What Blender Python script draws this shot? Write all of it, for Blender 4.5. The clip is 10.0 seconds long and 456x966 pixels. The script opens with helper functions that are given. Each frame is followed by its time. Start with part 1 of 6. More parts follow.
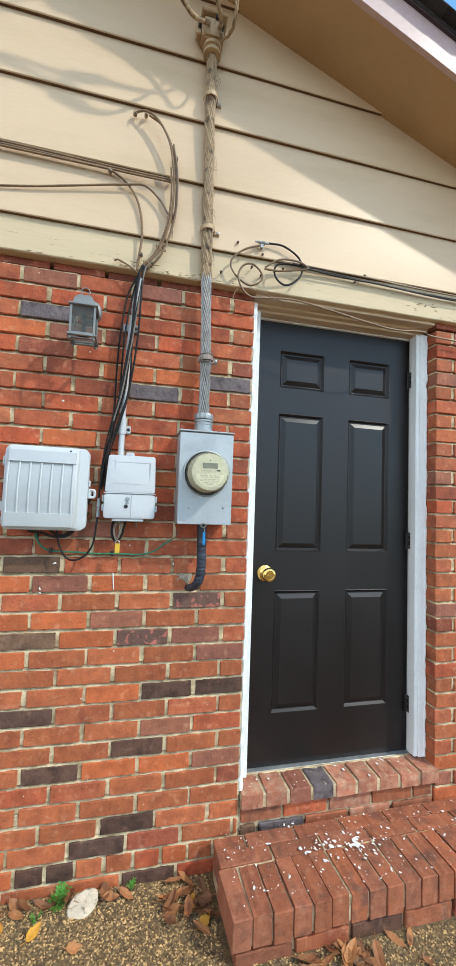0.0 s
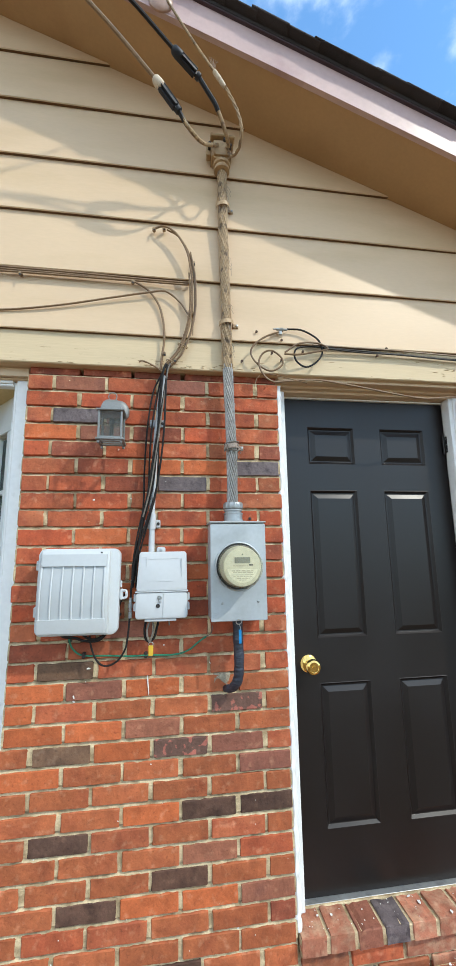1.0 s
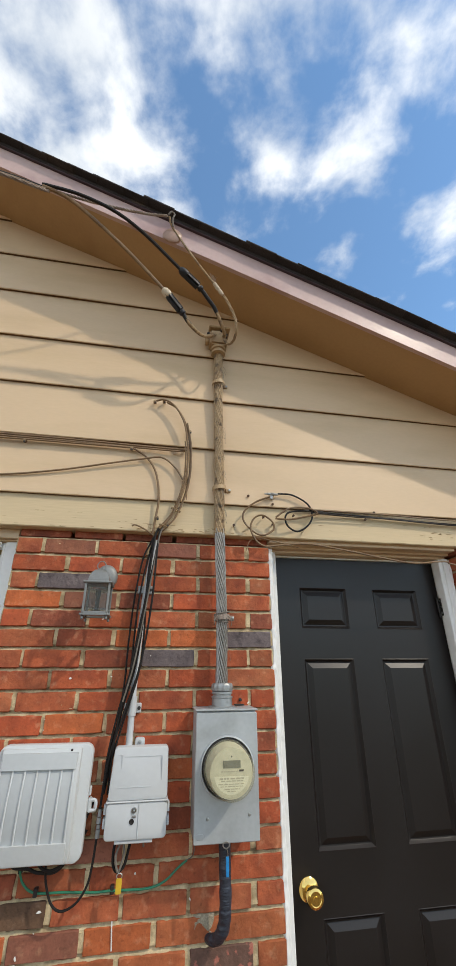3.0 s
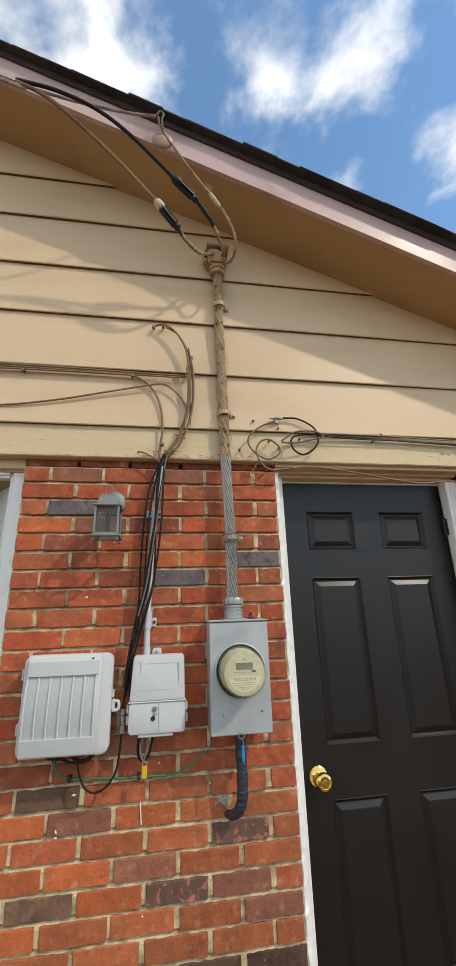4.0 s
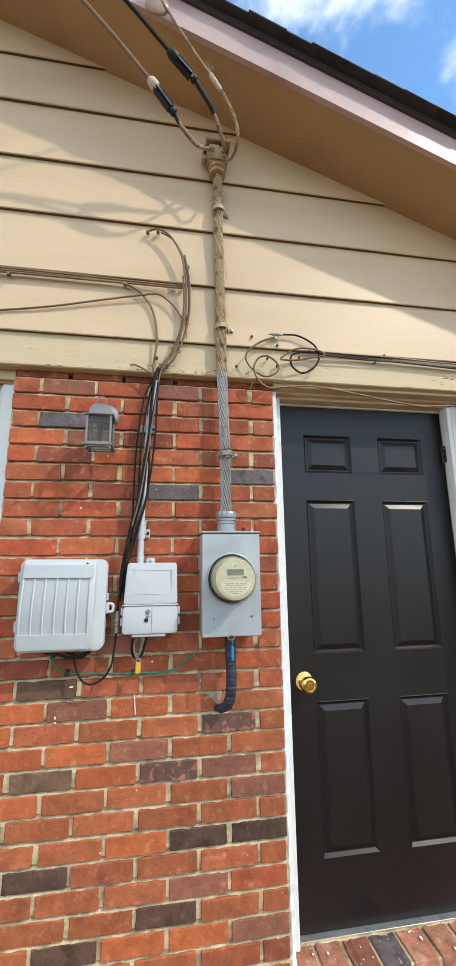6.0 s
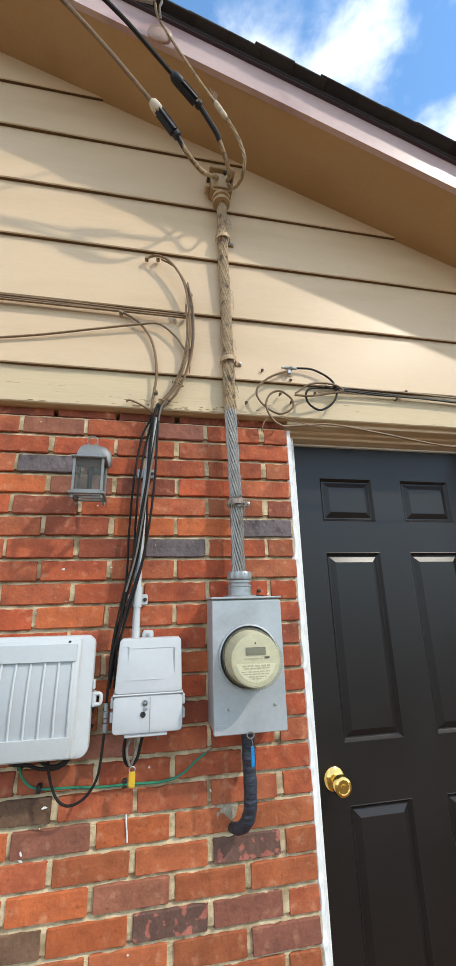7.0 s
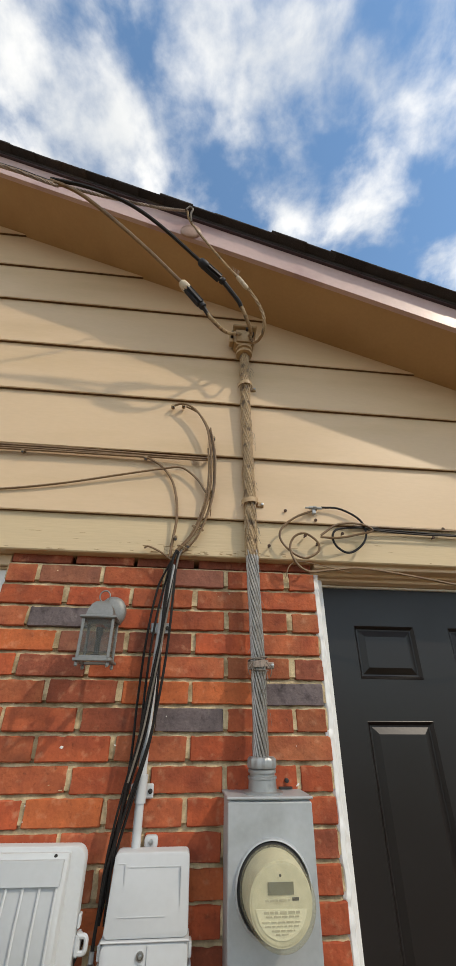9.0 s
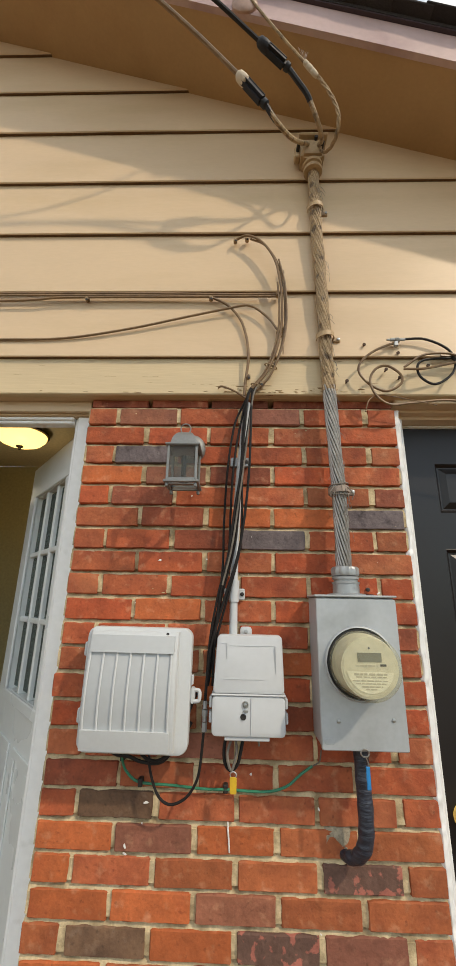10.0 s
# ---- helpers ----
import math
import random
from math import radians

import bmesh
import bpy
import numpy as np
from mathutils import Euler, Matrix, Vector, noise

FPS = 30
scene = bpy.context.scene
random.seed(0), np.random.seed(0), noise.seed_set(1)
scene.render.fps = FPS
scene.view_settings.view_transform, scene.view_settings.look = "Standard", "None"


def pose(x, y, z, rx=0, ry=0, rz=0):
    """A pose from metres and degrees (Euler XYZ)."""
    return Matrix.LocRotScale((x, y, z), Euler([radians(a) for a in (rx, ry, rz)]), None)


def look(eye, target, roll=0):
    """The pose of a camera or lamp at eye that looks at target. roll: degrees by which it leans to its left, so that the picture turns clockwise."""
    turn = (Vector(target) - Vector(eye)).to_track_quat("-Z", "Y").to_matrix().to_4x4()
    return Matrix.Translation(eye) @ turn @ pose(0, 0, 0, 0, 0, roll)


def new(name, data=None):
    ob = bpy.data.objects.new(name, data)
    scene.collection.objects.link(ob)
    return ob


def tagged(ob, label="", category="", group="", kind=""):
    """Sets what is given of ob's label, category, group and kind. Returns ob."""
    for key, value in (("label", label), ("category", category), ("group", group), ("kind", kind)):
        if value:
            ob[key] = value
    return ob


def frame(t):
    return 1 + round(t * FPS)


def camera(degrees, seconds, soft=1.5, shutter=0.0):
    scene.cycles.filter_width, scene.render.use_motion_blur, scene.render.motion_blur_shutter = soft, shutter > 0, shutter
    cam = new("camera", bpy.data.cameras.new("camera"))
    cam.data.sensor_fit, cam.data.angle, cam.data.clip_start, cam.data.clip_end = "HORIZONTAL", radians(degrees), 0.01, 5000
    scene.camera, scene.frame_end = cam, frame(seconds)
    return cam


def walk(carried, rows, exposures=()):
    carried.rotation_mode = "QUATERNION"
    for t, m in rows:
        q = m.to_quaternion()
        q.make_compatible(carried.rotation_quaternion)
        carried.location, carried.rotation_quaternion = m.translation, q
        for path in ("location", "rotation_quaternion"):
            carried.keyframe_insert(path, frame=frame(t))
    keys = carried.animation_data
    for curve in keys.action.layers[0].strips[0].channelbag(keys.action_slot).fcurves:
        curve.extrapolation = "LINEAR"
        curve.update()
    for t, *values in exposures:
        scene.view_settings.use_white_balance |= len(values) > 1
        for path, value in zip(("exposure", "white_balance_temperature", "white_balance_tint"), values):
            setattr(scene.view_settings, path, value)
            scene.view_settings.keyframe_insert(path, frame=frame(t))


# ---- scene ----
cam = camera(59.0, 10.0, soft=0.45)
PATH = [
    (0, (-0.488, -1.652, 1.428), (-0.027, 0.29, 1.549), 2.0),
    (0.2, (-0.4726, -1.6451, 1.4549), (-0.0606, 0.3042, 1.6299), 2.08),
    (0.5, (-0.462, -1.645, 1.506), (-0.081, 0.302, 1.758), 2.4),
    (0.8, (-0.4695, -1.6346, 1.5614), (-0.1554, 0.3175, 1.863), 1.23),
    (1, (-0.468, -1.633, 1.602), (-0.184, 0.316, 1.947), -0.9),
    (1.2, (-0.4551, -1.6354, 1.6377), (-0.1601, 0.303, 2.0325), -1.33),
    (1.5, (-0.452, -1.65, 1.702), (-0.15, 0.252, 2.241), -2.6),
    (1.7, (-0.4446, -1.6582, 1.739), (-0.1617, 0.2382, 2.3079), -2.54),
    (2, (-0.447, -1.658, 1.769), (-0.125, 0.195, 2.449), -2.6),
    (2.2, (-0.4452, -1.6694, 1.802), (-0.1036, 0.1751, 2.4957), -1.7),
    (2.5, (-0.467, -1.683, 1.838), (-0.096, 0.119, 2.624), 0.4),
    (2.7, (-0.477, -1.691, 1.863), (-0.156, 0.101, 2.693), 0.4),
    (3.8, (-0.491, -1.647, 1.786), (-0.148, 0.191, 2.495), -1.3),
    (4, (-0.479, -1.631, 1.746), (-0.175, 0.248, 2.36), -1.8),
    (4.2, (-0.4726, -1.6172, 1.6871), (-0.1633, 0.287, 2.2146), -2.36),
    (4.5, (-0.469, -1.606, 1.618), (-0.128, 0.328, 1.998), -1.3),
    (4.8, (-0.4507, -1.6052, 1.5963), (-0.1405, 0.3485, 1.8908), -1.4),
    (5, (-0.437, -1.613, 1.595), (-0.13, 0.338, 1.912), -1.4),
    (5.2, (-0.4387, -1.6166, 1.6074), (-0.1307, 0.326, 1.9702), -1.56),
    (5.5, (-0.436, -1.619, 1.624), (-0.14, 0.315, 2.041), -2.2),
    (5.7, (-0.444, -1.611, 1.604), (-0.145, 0.332, 1.971), -0.2),
    (6.8, (-0.483, -1.393, 1.669), (-0.132, 0.5, 2.211), -2.7),
    (7, (-0.502, -1.349, 1.704), (-0.132, 0.532, 2.277), -1.5),
    (7.2, (-0.5005, -1.3243, 1.7315), (-0.1334, 0.5335, 2.3748), -1.69),
    (7.5, (-0.474, -1.302, 1.759), (-0.144, 0.551, 2.434), -3.2),
    (7.8, (-0.449, -1.3137, 1.7957), (-0.1315, 0.5021, 2.5716), -1.75),
    (8, (-0.43, -1.319, 1.81), (-0.11, 0.487, 2.607), -1.2),
    (8.2, (-0.417, -1.3325, 1.8329), (-0.1294, 0.4541, 2.6844), -0.86),
    (8.5, (-0.411, -1.353, 1.866), (-0.157, 0.404, 2.787), -1.0),
    (8.8, (-0.4275, -1.3656, 1.8897), (-0.2054, 0.3495, 2.8939), -0.07),
    (9, (-0.447, -1.361, 1.89), (-0.275, 0.357, 2.898), 0.4),
    (9.2, (-0.4797, -1.3453, 1.8819), (-0.3824, 0.413, 2.8301), 1.31),
    (9.5, (-0.508, -1.301, 1.826), (-0.52, 0.518, 2.658), 1.8),
    (9.8, (-0.5198, -1.2659, 1.7414), (-0.5541, 0.6258, 2.3897), 1.31),
    (10, (-0.524, -1.244, 1.69), (-0.581, 0.669, 2.271), 1.1),
]
walk(cam, [(t, look(eye, target, roll)) for t, eye, target, roll in PATH],
     exposures=[(0.0, 1.97, 6190, 5), (1.0, 1.96, 6240, 5), (2.5, 1.48, 6890, 10), (4.0, 1.47, 7140, 10), (4.5, 1.77, 7240, 11), (5.0, 1.88, 6840, 9), (5.5, 1.86, 6550, 8), (7.5, 1.84, 6550, 8), (8.5, 1.51, 7240, 10), (9.0, 1.39, 7390, 11), (9.5, 1.36, 7660, 11), (10.0, 1.52, 7720, 11)])

# ---- world, sun, exposure ----
SUN_TO = Vector((0.327, -0.286, 0.412)).normalized()
SUN_ELEV, SUN_ROT = math.asin(SUN_TO.z), math.atan2(SUN_TO.x, SUN_TO.y)


def sky_world():
    w = bpy.data.worlds.new("sky")
    scene.world = w
    w.use_nodes = True
    nt = w.node_tree
    nt.nodes.clear()
    N, K = nt.nodes.new, nt.links.new
    out, bg = N("ShaderNodeOutputWorld"), N("ShaderNodeBackground")
    bg.inputs["Strength"].default_value = 0.125
    sky = N("ShaderNodeTexSky")
    sky.sky_type, sky.sun_disc = "NISHITA", False
    sky.sun_elevation, sky.sun_rotation = SUN_ELEV, SUN_ROT
    sky.altitude = 1400
    sky.air_density, sky.dust_density, sky.ozone_density = 1.0, 0.15, 3.4
    clear = N("ShaderNodeVectorMath"); clear.operation = "MULTIPLY"      # the deep azure between the clouds
    clear.inputs[1].default_value = (0.72, 0.86, 0.85)
    K(sky.outputs[0], clear.inputs[0])
    tc, sep = N("ShaderNodeTexCoord"), N("ShaderNodeSeparateXYZ")
    K(tc.outputs["Generated"], sep.inputs[0])

    def calc(op, x, y=None):
        n = N("ShaderNodeMath"); n.operation = op
        for k, v in enumerate((x, y)):
            if isinstance(v, (int, float)):
                n.inputs[k].default_value = v
            elif v is not None:
                K(v, n.inputs[k])
        return n.outputs[0]

    def eased(v, lo, hi):
        n = N("ShaderNodeMapRange"); n.interpolation_type = "SMOOTHSTEP"
        n.inputs["From Min"].default_value, n.inputs["From Max"].default_value = lo, hi
        K(v, n.inputs["Value"])
        return n.outputs[0]

    # the cloud layer is flat: u to the east and v to the north on it
    high = calc("MAXIMUM", sep.outputs["Z"], 0.12)
    u, v = calc("DIVIDE", sep.outputs["X"], high), calc("DIVIDE", sep.outputs["Y"], high)
    flat, mp = N("ShaderNodeCombineXYZ"), N("ShaderNodeMapping")
    K(u, flat.inputs[0]); K(v, flat.inputs[1])
    mp.inputs["Location"].default_value, mp.inputs["Rotation"].default_value, mp.inputs["Scale"].default_value = (2.3, 0.4, 0.0), (0, 0, 0.30), (1.0, 0.92, 1.0)
    K(flat.outputs[0], mp.inputs[0])
    n1, n2 = N("ShaderNodeTexNoise"), N("ShaderNodeTexNoise")
    n1.inputs["Scale"].default_value, n1.inputs["Detail"].default_value, n1.inputs["Roughness"].default_value = 7.0, 14.0, 0.56
    n1.inputs["Distortion"].default_value = 0.12
    n2.inputs["Scale"].default_value, n2.inputs["Detail"].default_value = 2.4, 2.0
    K(mp.outputs[0], n1.inputs["Vector"]); K(mp.outputs[0], n2.inputs["Vector"])

    def puff(u0, v0, r):
        du, dv = calc("SUBTRACT", u, u0), calc("SUBTRACT", v, v0)
        return eased(calc("SQRT", calc("ADD", calc("MULTIPLY", du, du), calc("MULTIPLY", dv, dv))), r, r * 0.25)

    # a bank to the west, a long streak beside it, then loose puffs to the east
    bank = eased(calc("SUBTRACT", u, calc("MULTIPLY", v, 0.76)), -0.26, -0.52)
    streak = calc("MULTIPLY", eased(calc("ABSOLUTE", calc("SUBTRACT", u, calc("MULTIPLY", v, 0.36))), 0.17, 0.03), eased(v, 0.60, 0.40))
    mask = bank
    for m in (calc("MULTIPLY", streak, 0.55), calc("MULTIPLY", puff(0.35, 0.41, 0.15), 0.80), calc("MULTIPLY", puff(0.42, 0.26, 0.14), 0.72), calc("MULTIPLY", puff(0.66, 0.50, 0.14), 0.62), puff(1.6, -0.2, 1.0)):
        mask = calc("MAXIMUM", mask, m)
    ab = N("ShaderNodeMath"); ab.operation = "MULTIPLY_ADD"; ab.inputs[1].default_value = 0.30
    ad = N("ShaderNodeMath"); ad.operation = "MULTIPLY_ADD"; ad.inputs[1].default_value = 0.22
    K(n2.outputs["Fac"], ad.inputs[0]); K(calc("SUBTRACT", calc("MULTIPLY", n1.outputs["Fac"], 1.12), 0.06), ad.inputs[2])
    K(mask, ab.inputs[0]); K(calc("ADD", ad.outputs[0], 0.10), ab.inputs[2])
    south = N("ShaderNodeMapRange")      # the cover thickens to the south
    south.inputs["From Min"].default_value, south.inputs["From Max"].default_value = 0.40, -0.35
    south.inputs["To Max"].default_value = 0.30
    K(sep.outputs["Y"], south.inputs["Value"])
    ac = N("ShaderNodeMath"); ac.operation = "ADD"
    K(ab.outputs[0], ac.inputs[0]); K(south.outputs[0], ac.inputs[1])
    ramp = N("ShaderNodeMapRange"); ramp.interpolation_type = "SMOOTHSTEP"
    ramp.inputs["From Min"].default_value, ramp.inputs["From Max"].default_value = 0.72, 1.20
    ramp.inputs["To Max"].default_value = 0.92
    K(ac.outputs[0], ramp.inputs["Value"])
    mix = N("ShaderNodeMix"); mix.data_type = "RGBA"
    K(ramp.outputs[0], mix.inputs["Factor"]); K(clear.outputs[0], mix.inputs[6])
    tone = N("ShaderNodeMix"); tone.data_type = "RGBA"
    shade = N("ShaderNodeTexNoise"); shade.inputs["Scale"].default_value, shade.inputs["Detail"].default_value = 4.0, 6.0
    sr = N("ShaderNodeMapRange"); sr.inputs["From Min"].default_value, sr.inputs["From Max"].default_value = 0.36, 0.62
    K(mp.outputs[0], shade.inputs["Vector"]); K(shade.outputs["Fac"], sr.inputs["Value"]); K(sr.outputs[0], tone.inputs["Factor"])
    tone.inputs[6].default_value, tone.inputs[7].default_value = (2.65, 2.9, 3.2, 1), (3.75, 3.95, 4.15, 1)
    K(tone.outputs[2], mix.inputs[7])
    K(mix.outputs[2], bg.inputs["Color"]); K(bg.outputs[0], out.inputs[0])


sky_world()
sun = new("sun", bpy.data.lights.new("sun", "SUN"))
sun.data.energy, sun.data.angle, sun.data.color = 0.70, radians(1.5), (1.0, 0.93, 0.82)
sun.matrix_world = look(SUN_TO * 30, (0, 0, 0))

# ---- materials ----


def srgb(r, g, b):
    return tuple(((c / 255 + 0.055) / 1.055) ** 2.4 if c > 10 else c / 3294 for c in (r, g, b))


def material(name, base, rough=0.6, metal=0.0, var=0.12, big=3.0, fine=60.0, grain=0.10, bump=0.15, bump_scale=0, dist=0.002,
             per_object=0.0, second=None, second_at=(0.55, 0.68), second_scale=6.0, stretch=(1, 1, 1), rough_var=0.1, coat=0.0, spec=0.5, film=None, film_scale=8.0, film_at=(0.60, 0.85), pits=0.0, pit_scale=70.0, alt=None, island=0.0):
    """Base colour with stains (big), grain (fine), relief, and patches of a second colour."""
    m = bpy.data.materials.new(name)
    m.use_nodes = True
    nt = m.node_tree
    N, K = nt.nodes.new, nt.links.new
    b = nt.nodes["Principled BSDF"]
    geo, mp = N("ShaderNodeNewGeometry"), N("ShaderNodeMapping")
    mp.inputs["Scale"].default_value = stretch
    K(geo.outputs["Position"], mp.inputs[0])

    def noise_node(scale, detail=4.0):
        n = N("ShaderNodeTexNoise")
        n.inputs["Scale"].default_value, n.inputs["Detail"].default_value = scale, detail
        K(mp.outputs[0], n.inputs["Vector"])
        return n

    def ranged(src, lo, hi, fmin=0.3, fmax=0.7):
        r = N("ShaderNodeMapRange")
        r.inputs["From Min"].default_value, r.inputs["From Max"].default_value = fmin, fmax
        r.inputs["To Min"].default_value, r.inputs["To Max"].default_value = lo, hi
        K(src, r.inputs["Value"])
        return r.outputs[0]

    def times(a, c):
        t = N("ShaderNodeMath"); t.operation = "MULTIPLY"
        K(a, t.inputs[0]); K(c, t.inputs[1])
        return t.outputs[0]

    nb, nf = noise_node(big), noise_node(fine)
    value = times(ranged(nb.outputs["Fac"], 1 - var, 1 + var), ranged(nf.outputs["Fac"], 1 - grain, 1 + grain))
    if per_object:
        oi = N("ShaderNodeObjectInfo")
        value = times(value, ranged(oi.outputs["Random"], 1 - per_object, 1 + per_object, 0, 1))
    if island:
        value = times(value, ranged(geo.outputs["Random Per Island"], 1 - island, 1 + island, 0, 1))
    col = N("ShaderNodeRGB"); col.outputs[0].default_value = (*base, 1)
    colour = col.outputs[0]
    if alt:
        oa, wn, ma = N("ShaderNodeObjectInfo"), N("ShaderNodeTexWhiteNoise"), N("ShaderNodeMix")
        wn.noise_dimensions, ma.data_type = "1D", "RGBA"
        K(oa.outputs["Random"], wn.inputs["W"]); K(wn.outputs["Value"], ma.inputs["Factor"])
        K(colour, ma.inputs[6]); ma.inputs[7].default_value = (*alt, 1)
        colour = ma.outputs[2]
    if second:
        ns = noise_node(second_scale, 6.0)
        mx = N("ShaderNodeMix"); mx.data_type = "RGBA"
        K(ranged(ns.outputs["Fac"], 0, 1, *second_at), mx.inputs["Factor"])
        K(colour, mx.inputs[6]); mx.inputs[7].default_value = (*second, 1)
        colour = mx.outputs[2]
    if film:
        nw = noise_node(film_scale, 8.0)
        mw = N("ShaderNodeMix"); mw.data_type = "RGBA"
        K(ranged(nw.outputs["Fac"], 0, 0.75, *film_at), mw.inputs["Factor"])
        K(colour, mw.inputs[6]); mw.inputs[7].default_value = (*film, 1)
        colour = mw.outputs[2]
    if pits:
        npit = noise_node(pit_scale, 3.0)
        value = times(value, ranged(npit.outputs["Fac"], 1 - pits, 1, 0.26, 0.40))
    sc = N("ShaderNodeVectorMath"); sc.operation = "SCALE"
    K(colour, sc.inputs[0]); K(value, sc.inputs["Scale"])
    K(sc.outputs[0], b.inputs["Base Color"])
    K(ranged(nb.outputs["Fac"], max(0.02, rough - rough_var), min(1, rough + rough_var)), b.inputs["Roughness"])
    b.inputs["Metallic"].default_value = metal
    b.inputs["Coat Weight"].default_value = coat
    b.inputs["Specular IOR Level"].default_value = spec
    if bump:
        bp = N("ShaderNodeBump")
        bp.inputs["Strength"].default_value, bp.inputs["Distance"].default_value = bump, dist
        nh = noise_node(bump_scale or fine * 1.5, 6.0)
        K(nh.outputs["Fac"], bp.inputs["Height"]); K(bp.outputs[0], b.inputs["Normal"])
    return m


def thin_glass(name, tint, dust, cover):
    """A dusty single pane: clear for the most part, the rest glossy film."""
    m = bpy.data.materials.new(name)
    m.use_nodes = True
    nt = m.node_tree
    b, mx, tr, out = nt.nodes["Principled BSDF"], nt.nodes.new("ShaderNodeMixShader"), nt.nodes.new("ShaderNodeBsdfTransparent"), nt.nodes["Material Output"]
    b.inputs["Base Color"].default_value, b.inputs["Roughness"].default_value = (*dust, 1), 0.06
    tr.inputs["Color"].default_value = (*tint, 1)
    mx.inputs["Fac"].default_value = cover
    nt.links.new(tr.outputs[0], mx.inputs[1]); nt.links.new(b.outputs[0], mx.inputs[2]); nt.links.new(mx.outputs[0], out.inputs["Surface"])
    return m


def glowing(name, colour, strength):
    m = bpy.data.materials.new(name)
    m.use_nodes = True
    b = m.node_tree.nodes["Principled BSDF"]
    b.inputs["Base Color"].default_value = (*colour, 1)
    b.inputs["Emission Color"].default_value = (*colour, 1)
    b.inputs["Emission Strength"].default_value = strength
    return m


BRICK_KW = dict(rough=0.80, var=0.20, big=20.0, fine=130.0, grain=0.09, bump=0.9, bump_scale=42.0, dist=0.0045, per_object=0.17, rough_var=0.08, spec=0.32,
                film=srgb(206, 152, 118), film_scale=32.0, film_at=(0.56, 0.88), pits=0.32, pit_scale=85.0)
BRICK = {
    "r": material("brick_red", srgb(176, 82, 50), second=srgb(142, 67, 46), second_scale=11, second_at=(0.44, 0.76), alt=srgb(166, 98, 66), **BRICK_KW),
    "s": material("brick_step_brown", srgb(140, 87, 64), second=srgb(116, 74, 57), second_scale=14, alt=srgb(152, 88, 58), **{**BRICK_KW, "film": srgb(164, 120, 92), "film_at": (0.54, 0.86)}),
    "w": material("brick_sill_dusty", srgb(178, 114, 88), second=srgb(156, 100, 80), second_scale=14, alt=srgb(154, 98, 76), **{**BRICK_KW, "film": srgb(192, 160, 130), "film_at": (0.43, 0.76)}),
    "t": material("brick_dull_orange", srgb(172, 96, 60), second=srgb(150, 80, 52), second_scale=11, second_at=(0.44, 0.76), alt=srgb(162, 92, 58), **BRICK_KW),
    "o": material("brick_orange", srgb(182, 97, 57), second=srgb(166, 86, 52), second_scale=10, **BRICK_KW),
    "d": material("brick_brown_black", srgb(100, 68, 52), second=srgb(70, 49, 40), second_scale=13, second_at=(0.45, 0.62), alt=srgb(88, 66, 56), **{**BRICK_KW, "film": srgb(136, 104, 84)}),
    "b": material("brick_dull_brown", srgb(114, 86, 66), second=srgb(90, 67, 53), second_scale=12, second_at=(0.45, 0.65), **{**BRICK_KW, "film": srgb(146, 124, 106)}),
    "x": material("brick_blotched", srgb(98, 72, 62), second=srgb(160, 96, 82), second_scale=30, second_at=(0.55, 0.59), **{**BRICK_KW, "film": srgb(128, 100, 86)}),
    "g": material("brick_grey", srgb(110, 98, 98), second=srgb(76, 66, 68), second_scale=24, **{**BRICK_KW, "film": srgb(150, 138, 134), "bump": 1.0, "dist": 0.005}),
    "p": material("brick_mauve", srgb(156, 98, 74), second=srgb(132, 84, 68), second_scale=10, alt=srgb(140, 88, 72), **BRICK_KW),
    "m": material("brick_maroon", srgb(148, 76, 52), second=srgb(122, 64, 47), second_scale=12, alt=srgb(134, 74, 55), **BRICK_KW),
}
MORTAR = material("mortar", srgb(202, 181, 145), rough=0.95, var=0.16, big=13, fine=150, grain=0.13, bump=0.7, bump_scale=110, dist=0.004,
                  second=srgb(154, 133, 102), second_scale=17, second_at=(0.44, 0.62), spec=0.2)
PATCH = material("grey_mortar_patch", srgb(158, 146, 126), rough=0.95, var=0.2, big=30, fine=200, grain=0.2, bump=0.9, bump_scale=120, dist=0.004)
TAN = material("tan_paint", srgb(211, 183, 149), rough=0.42, var=0.05, big=2.2, fine=90, grain=0.02, bump=0.06, bump_scale=60, dist=0.003,
               stretch=(0.35, 1, 1.6), spec=0.4, second=srgb(199, 171, 134), second_scale=3.5, second_at=(0.5, 0.75))
TAN_WORN = material("worn_tan_paint", srgb(206, 183, 146), rough=0.6, var=0.07, big=3, fine=70, grain=0.03, bump=0.14, bump_scale=50, dist=0.004,
                    stretch=(0.22, 1, 2.8), second=srgb(150, 120, 82), second_scale=46, second_at=(0.69, 0.71))
CABLE_TAN = material("brown_tan_cable", srgb(126, 99, 69), rough=0.45, var=0.18, big=12, fine=120, grain=0.15, bump=0.3, second=srgb(104, 79, 55), second_scale=20, second_at=(0.52, 0.7))
TAN_CABLE = material("tan_painted_cable", srgb(166, 140, 106), rough=0.6, var=0.15, big=8, fine=120, grain=0.15, bump=0.9, bump_scale=90, dist=0.006, second=srgb(102, 81, 60), second_scale=34, second_at=(0.52, 0.66))
# the siding's tan made darker and browner to carry the shade under the eave
SOFFIT = material("shaded_soffit_tan", srgb(183, 148, 105), rough=0.55, var=0.07, big=2.0, fine=70, grain=0.03, bump=0.08, second=srgb(170, 134, 92), second_scale=2.6, second_at=(0.48, 0.72))
